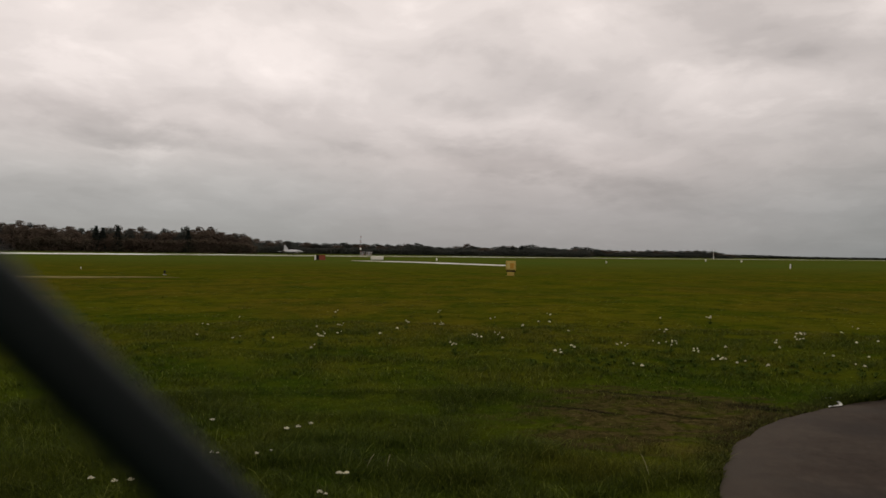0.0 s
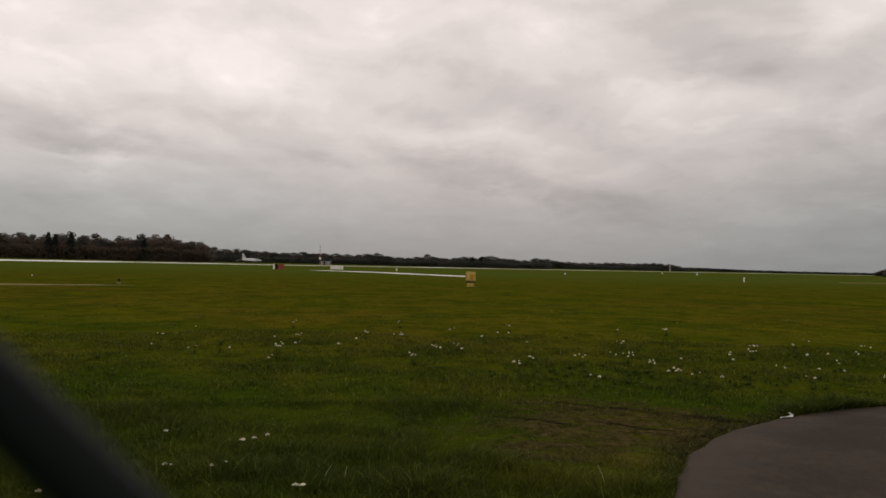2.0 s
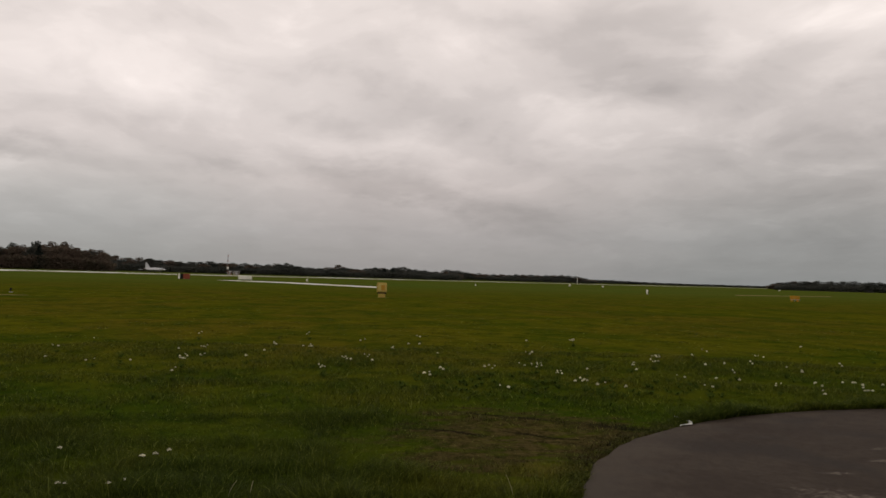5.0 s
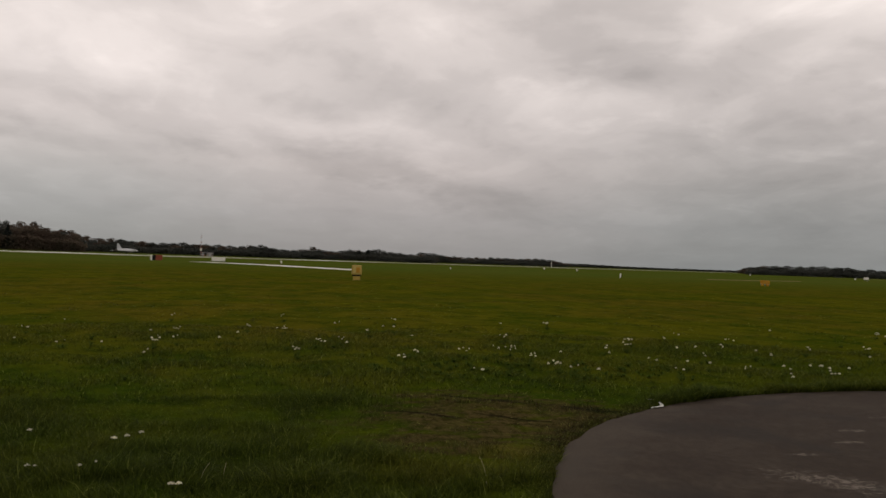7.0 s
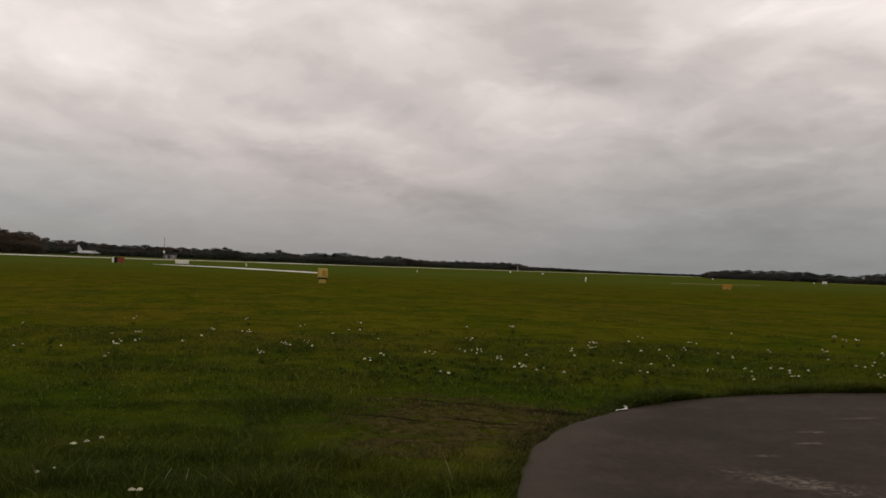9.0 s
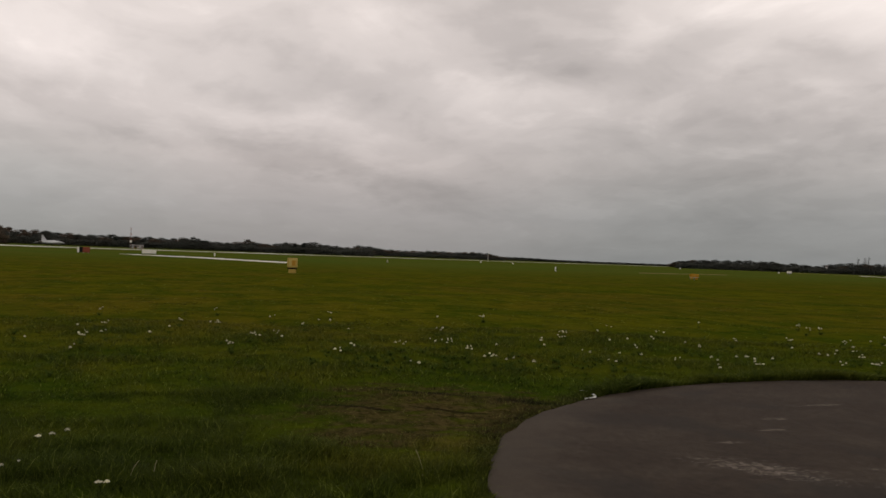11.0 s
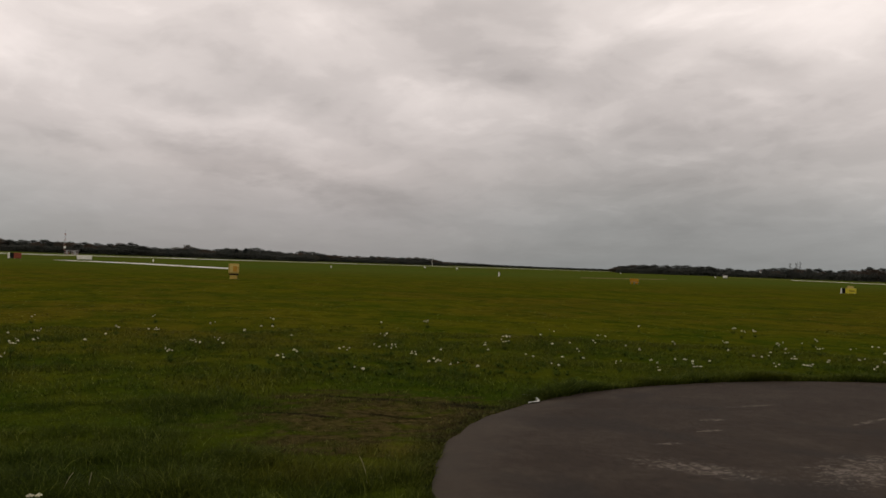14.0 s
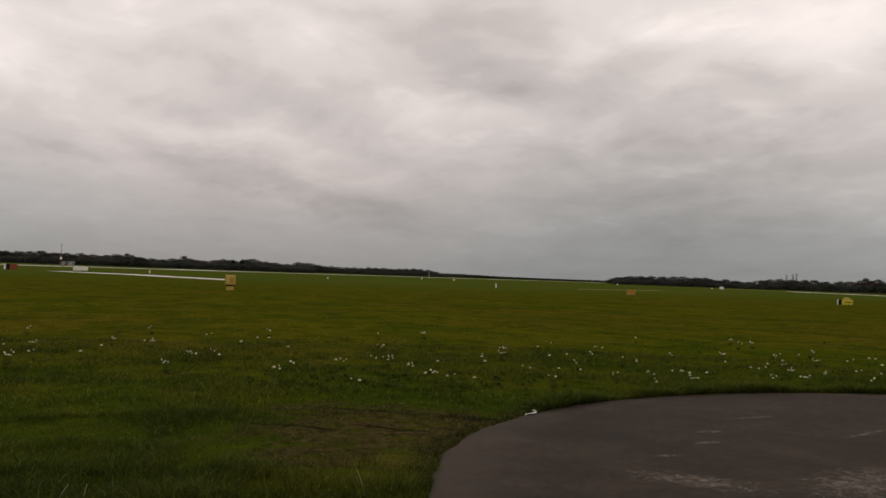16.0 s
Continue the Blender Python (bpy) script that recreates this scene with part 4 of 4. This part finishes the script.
def make_flower(m, seed, stems, label):
    rng = random.Random(seed)
    f = thing("wildflower", m, label, "wildflower", "white wildflowers in the grass")
    for i in range(stems):
        h = rng.uniform(0.145, 0.19)
        tx, ty = rng.uniform(-0.065, 0.065) * (stems > 1), rng.uniform(-0.09, 0.09) * (stems > 1)
        part("stem", tube(bmesh.new(), [Vector((tx * 0.3, ty * 0.3, -0.02)), Vector((tx * 0.8, ty * 0.8, h * 0.6)), Vector((tx, ty, h))], 0.0025, 5), STALK, f)
        head = bmesh.new()
        rad = rng.uniform(0.010, 0.021)
        for k in range(9):
            ang, rr = k * 2.4, rad * math.sqrt(k / 9)
            c = Vector((tx + rr * math.cos(ang), ty + rr * math.sin(ang), h + 0.008 - rr * 0.8 + rng.uniform(-0.003, 0.003)))
            rod(head, c, c + Vector((rng.uniform(-0.003, 0.003), rng.uniform(-0.003, 0.003), 0.013)), rad * 0.36, rad * 0.24, 6)
        part("flower_head", head, PETAL, f)
    leafy = bmesh.new()
    for k in range(4 + stems * 2):
        ang = k * 2.4 + rng.uniform(-0.3, 0.3)
        d = Vector((math.cos(ang), math.sin(ang), 0))
        n = Vector((-d.y, d.x, 0)) * rng.uniform(0.008, 0.016)
        ln = rng.uniform(0.06, 0.13)
        p0, p1, p2 = d * 0.01, d * ln * 0.6 + Vector((0, 0, 0.06)), d * ln + Vector((0, 0, 0.035))
        v = [leafy.verts.new(p) for p in (p0, p1 - n, p2, p1 + n)]
        leafy.faces.new((v[0], v[1], v[3]))
        leafy.faces.new((v[1], v[2], v[3]))
    part("leaves", leafy, LEAFLET, f)
    return f


NEAR_FLOWERS = [(-2.33, 5.36), (-2.08, 5.32), (-2.06, 5.34), (-2.08, 7.27), (-1.69, 6.07), (-1.36, 6.12), (-1.35, 6.95), (-1.27, 7.03), (-1.18, 7.17), (-0.72, 5.57), (-0.67, 5.57), (-0.73, 5.09)]
BELT_WEST = [(-2.70, 19.73), (-2.51, 15.78), (-2.24, 14.41), (-2.19, 14.04), (-2.12, 16.25), (-2.05, 12.35), (-1.89, 14.59), (-1.19, 14.62), (-0.94, 15.65), (-0.85, 17.11), (-0.84, 17.21), (-0.13, 20.18), (-0.12, 16.65), (0.15, 13.00), (0.46, 14.38), (0.56, 14.19), (0.92, 14.79), (0.98, 14.11), (1.06, 18.31), (1.59, 16.53), (1.65, 12.30), (1.68, 12.15), (2.00, 17.67), (2.01, 13.06), (2.02, 12.82), (2.24, 17.69), (2.50, 19.68), (2.54, 10.71), (2.79, 13.31), (2.90, 13.22), (3.48, 13.58), (3.67, 13.49)]
BELT_MIDDLE = [(3.77, 11.52), (3.78, 13.67), (3.80, 12.55), (3.96, 11.58), (4.06, 11.17), (4.13, 15.70), (4.33, 10.96), (4.34, 16.08), (4.50, 13.12), (5.02, 19.14), (5.36, 13.12), (5.61, 13.97), (5.68, 12.10), (6.29, 14.51), (6.31, 19.49), (6.52, 11.84), (6.78, 15.46), (6.80, 11.16), (6.95, 10.41), (6.95, 12.92), (7.09, 14.10), (7.42, 11.20), (7.58, 14.32), (7.62, 11.56), (7.72, 15.88), (7.83, 10.69), (8.12, 11.62), (8.12, 14.44), (8.20, 11.31), (8.30, 11.62), (8.36, 13.00), (8.51, 13.79)]
BELT_EAST = [(8.62, 11.37), (9.13, 15.96), (9.45, 10.73), (9.84, 14.25), (10.06, 10.70), (10.07, 12.05), (10.19, 11.88), (10.25, 12.98), (10.53, 11.61), (10.84, 11.11), (10.90, 12.58), (11.03, 10.21), (11.09, 11.34), (11.33, 14.39), (11.78, 13.17), (11.84, 11.31), (11.90, 18.68), (12.03, 11.05), (12.13, 13.82), (12.62, 13.16), (12.63, 14.29), (13.23, 14.30), (13.38, 13.05), (13.46, 12.34), (13.92, 17.13), (14.14, 14.95), (14.46, 13.60), (14.51, 18.20), (14.53, 17.34)]
FLOWER_KINDS = [
    make_flower(FAR_OFF, 71, 1, "single white flower head on a thin stalk"),
    make_flower(FAR_OFF, 72, 3, "small cluster of white flower heads in grass"),
    make_flower(FAR_OFF, 73, 5, "dense cluster of white flower heads with grey-green leaves"),
    make_flower(FAR_OFF, 74, 2, "pair of white flower heads on thin stalks"),
]


def sow_flowers():
    rng = random.Random(12)
    spots = [(x, y, 0.10, (0, 0, 0, 3)) for x, y in NEAR_FLOWERS] + [(x, y, 0.17, (0, 0, 0, 3, 3, 1, 2)) for x, y in BELT_WEST + BELT_MIDDLE + BELT_EAST]
    for _ in range(16):
        spots.append((rng.uniform(-6, 15), rng.gauss(15.5, 3.0), rng.uniform(0.10, 0.15), (0, 0, 0, 3)))
    placed = set()
    for x, y, top, kinds in spots:
        if on_pad(x, y, 0.1):
            continue
        k = rng.choice(kinds)
        z = ground_height(x, y)
        tall, wide = (top - z) / 0.17, rng.uniform(0.85, 1.15)
        m = Matrix.LocRotScale((x, y, z), Euler((0, 0, rng.uniform(0, 6.28))), (wide, wide, max(0.3, tall)))
        if k in placed:
            copy_thing(FLOWER_KINDS[k], m @ Matrix.Diagonal((*(1 / v for v in FLOWER_KINDS[k].matrix_world.to_scale()), 1)))
        else:
            placed.add(k)
            FLOWER_KINDS[k].matrix_world = m


sow_flowers()


def dry_stalk(x, y, h, lean, label):
    ob = part("grass_stalk", tube(bmesh.new(), [Vector((-lean * u * u, 0.012 * u, -0.02 + (h + 0.02) * u * (1.12 - 0.12 * u))) for u in (0, 0.2, 0.4, 0.6, 0.75, 0.9, 1.0)], 0.0022, 6), STRAW)
    ob.location = (x, y, ground_height(x, y))
    tagged(ob, label, "grass stalk")


dry_stalk(1.44, 5.72, 0.21, 0.06, "pale bent dry grass stalk standing alone")
dry_stalk(-0.42, 5.95, 0.13, -0.02, "short pale dry grass stalk")
dry_stalk(-0.57, 5.9, 0.14, -0.06, "short pale bent dry grass stalk")


def weeds():
    """Low broad-leaved weeds among the flowers."""
    rng = random.Random(15)
    bm = bmesh.new()
    for _ in range(110):
        x, y = (rng.uniform(1.2, 6.2), rng.gauss(11.7, 0.55)) if rng.random() < 0.7 else (rng.uniform(-5, 13), rng.gauss(13, 1.6))
        if on_pad(x, y, 0.15):
            continue
        z = ground_height(x, y)
        for k in range(rng.randint(6, 11)):
            a = k * 2.4 + rng.uniform(-0.4, 0.4)
            d = Vector((math.cos(a), math.sin(a), 0))
            side = Vector((-d.y, d.x, 0)) * rng.uniform(0.012, 0.026)
            ln, h = rng.uniform(0.06, 0.14), rng.uniform(0.02, 0.08)
            o = Vector((x, y, z))
            v = [bm.verts.new(o + q) for q in (d * 0.01, d * ln * 0.55 + Vector((0, 0, h)) - side, d * ln + Vector((0, 0, h * 0.75)), d * ln * 0.55 + Vector((0, 0, h)) + side)]
            bm.faces.new((v[0], v[1], v[3]))
            bm.faces.new((v[1], v[2], v[3]))
    tagged(part("weeds", bm, LEAFLET), "low broad-leaved grey-green weeds among the flowers", "weeds", kind="stuff")


weeds()


def litter(x, y, size, turn, seed, label):
    """A torn strip of plastic film, curled up along its length."""
    rng = random.Random(seed)
    bm = bmesh.new()
    n = 12
    rows = []
    for i in range(n):
        u = i / (n - 1)
        half = size * (0.02 + 0.034 * math.sin(math.pi * u) * rng.uniform(0.6, 1.2))
        bend = size * 0.10 * math.sin(u * 7.0 + seed)
        rows.append([bm.verts.new((size * (u - 0.5), bend + half * k, 0.006 + size * (0.05 * u * u + 0.04 * abs(k) * rng.uniform(0.2, 1.0)))) for k in (-1, -0.4, 0.3, 1)])
    for a, b in zip(rows, rows[1:]):
        for k in range(3):
            bm.faces.new((a[k], b[k], b[k + 1], a[k + 1]))
    ob = part("plastic_scrap", bm, PLASTIC)
    ob.matrix_world = pose(x, y, 0.014, 0, 0, turn)
    sol = ob.modifiers.new("thickness", "SOLIDIFY")
    sol.thickness = 0.003
    tagged(ob, label, "litter")


litter(4.22, 8.80, 0.36, 50, 1, "crumpled white plastic scrap on the tarmac edge")
litter(4.36, 9.25, 0.17, -20, 2, "small white plastic scrap lying in grass")


def blade_mesh(pts, heights, widths, rng):
    """All blades of one stretch in one mesh: each a bent, tapering ribbon."""
    n = len(pts)
    ang, lean = rng.uniform(0, math.tau, n), rng.uniform(0.4, 1.9, n) * heights
    dx, dy = np.cos(ang), np.sin(ang)
    turn = ang + rng.uniform(0.9, 2.2, n)
    wx, wy = np.cos(turn) * widths / 2, np.sin(turn) * widths / 2
    x, y, z = pts[:, 0], pts[:, 1], pts[:, 2] - 0.01
    v = np.empty((n, 5, 3))
    v[:, 0] = np.stack([x - wx, y - wy, z], 1)
    v[:, 1] = np.stack([x + wx, y + wy, z], 1)
    mx, my, mz = x + dx * lean * 0.35, y + dy * lean * 0.35, z + heights * 0.6
    v[:, 2] = np.stack([mx + wx * 0.8, my + wy * 0.8, mz], 1)
    v[:, 3] = np.stack([mx - wx * 0.8, my - wy * 0.8, mz], 1)
    v[:, 4] = np.stack([x + dx * lean, y + dy * lean, z + heights * rng.uniform(0.85, 1.0, n)], 1)
    base = (np.arange(n) * 5)[:, None]
    loops = np.concatenate([base + [0, 1, 2, 3], base + [3, 2, 4]], 1).ravel()
    me = bpy.data.meshes.new("mesh")
    me.vertices.add(n * 5)
    me.vertices.foreach_set("co", v.ravel())
    me.loops.add(n * 7)
    me.loops.foreach_set("vertex_index", loops.astype(np.int32))
    me.polygons.add(n * 2)
    me.polygons.foreach_set("loop_start", (np.arange(n)[:, None] * 7 + [0, 4]).ravel().astype(np.int32))
    me.update(calc_edges=True)
    me.materials.append(BLADES)
    return me


def grass(r0, r1, count, height, width, seed, label, per_tuft=9, spread=0.05, thinning=False, uneven=1.1):
    rng = np.random.default_rng(seed)
    tufts = count // per_tuft
    r = np.sqrt(rng.uniform(r0 * r0, r1 * r1, tufts))
    if thinning:
        r = r0 + (r1 - r0) * rng.beta(1.0, 1.6, tufts)
    a = np.radians(rng.uniform(-34, 54, tufts))
    tx, ty = r * np.sin(a), r * np.cos(a)
    keep = []
    for x, y in zip(tx, ty):
        lush = noise.noise(Vector((x * 0.45, y * 0.7, 3.0))) + 0.5 * noise.noise(Vector((x * 1.7, y * 1.7, 8.0)))
        bare = ((x - 2.35) / 1.95) ** 2 + ((y - 8.0) / 1.9) ** 2
        s = 1.0 + uneven * lush
        near = math.hypot(x, y) < 6.9 + 0.5 * lush and x < 1.6
        s *= 1.25 + 1.5 * max(0.0, noise.noise(Vector((x * 2.1, y * 1.6, 14.0)))) - 0.9 * max(0.0, noise.noise(Vector((x * 1.6, y * 1.3, 21.0)))) if near else 0.8
        if bare < 1.3:
            s *= 0.35 + 0.3 * bare
        keep.append(0.0 if on_pad(x, y, 0.03) or (bare < 1.1 and rng.random() > 0.22 + 0.4 * bare) else max(0.3, s))
    size = np.array(keep)
    ok = size > 0
    tx, ty, size = (np.repeat(q[ok], per_tuft) for q in (tx, ty, size))
    x, y = tx + rng.normal(0, spread, len(tx)), ty + rng.normal(0, spread, len(tx))
    z = np.array([ground_height(p, q) for p, q in zip(x, y)])
    h = height * size * rng.uniform(0.5, 1.25, len(x))
    ob = new("grass", blade_mesh(np.stack([x, y, z], 1), h, width * rng.uniform(0.6, 1.3, len(x)), rng))
    tagged(ob, label, "grass", kind="stuff")


grass(4.2, 9.5, 150000, 0.085, 0.0055, 1, "thick tufted green grass at the fence's foot", uneven=1.7)
grass(9.5, 19, 110000, 0.070, 0.011, 2, "tufted green and yellowing meadow grass", 8, 0.08)
grass(19, 80, 90000, 0.030, 0.028, 3, "olive and rusty meadow grass further out", 7, 0.16, True)


def edge_grass():
    """Longer tufts hanging over the tarmac's rim."""
    rng = np.random.default_rng(6)
    n = 26000
    a = rng.uniform(radians(30), radians(185), n // 12)
    a = np.repeat(a, 12) + rng.normal(0, 0.006, len(a) * 12)
    off = np.abs(rng.normal(0, 0.14, len(a))) + 0.01
    r = np.array([pad_radius(v) for v in a]) + off
    x, y = PAD_X + r * np.cos(a), PAD_Y + r * np.sin(a)
    h = np.array([0.12 * (1 + 0.9 * noise.noise(Vector((p * 1.1, q * 1.1, 2.0)))) for p, q in zip(x, y)]) * rng.uniform(0.5, 1.3, len(x))
    h *= np.where(x < 3.8, 0.3, 1.0)
    ob = new("grass", blade_mesh(np.stack([x, y, np.zeros(len(x))], 1), h, 0.008 * rng.uniform(0.6, 1.3, len(x)), rng))
    tagged(ob, "ragged grass fringe round the tarmac pad", "grass", kind="stuff")


edge_grass()
grass(4.4, 11, 140, 0.15, 0.005, 4, "scattered taller dry grass stalks", 1, 0.05)


def tussocks():
    """Clumps of longer, darker grass by the fence."""
    rng = np.random.default_rng(17)
    n, per = 300, 70
    r, a = np.sqrt(rng.uniform(4.3 ** 2, 7.2 ** 2, n)), np.radians(rng.uniform(-34, 20, n))
    size = rng.uniform(0.5, 1.3, n)
    cx, cy, size = (np.repeat(q, per) for q in (r * np.sin(a), r * np.cos(a), size))
    x, y = cx + rng.normal(0, 0.055, len(cx)) * size, cy + rng.normal(0, 0.055, len(cx)) * size
    ok = np.array([not on_pad(p, q, 0.1) and ((p - 2.35) / 1.95) ** 2 + ((q - 8.0) / 1.9) ** 2 > 1.1 for p, q in zip(x, y)])
    x, y, size = x[ok], y[ok], size[ok]
    z = np.array([ground_height(p, q) for p, q in zip(x, y)])
    h = 0.13 * size * rng.uniform(0.5, 1.2, len(x))
    ob = new("grass", blade_mesh(np.stack([x, y, z], 1), h, 0.006 * rng.uniform(0.6, 1.3, len(x)), rng))
    tagged(ob, "dense dark tussocks of longer grass near the fence", "grass", kind="stuff")


tussocks()
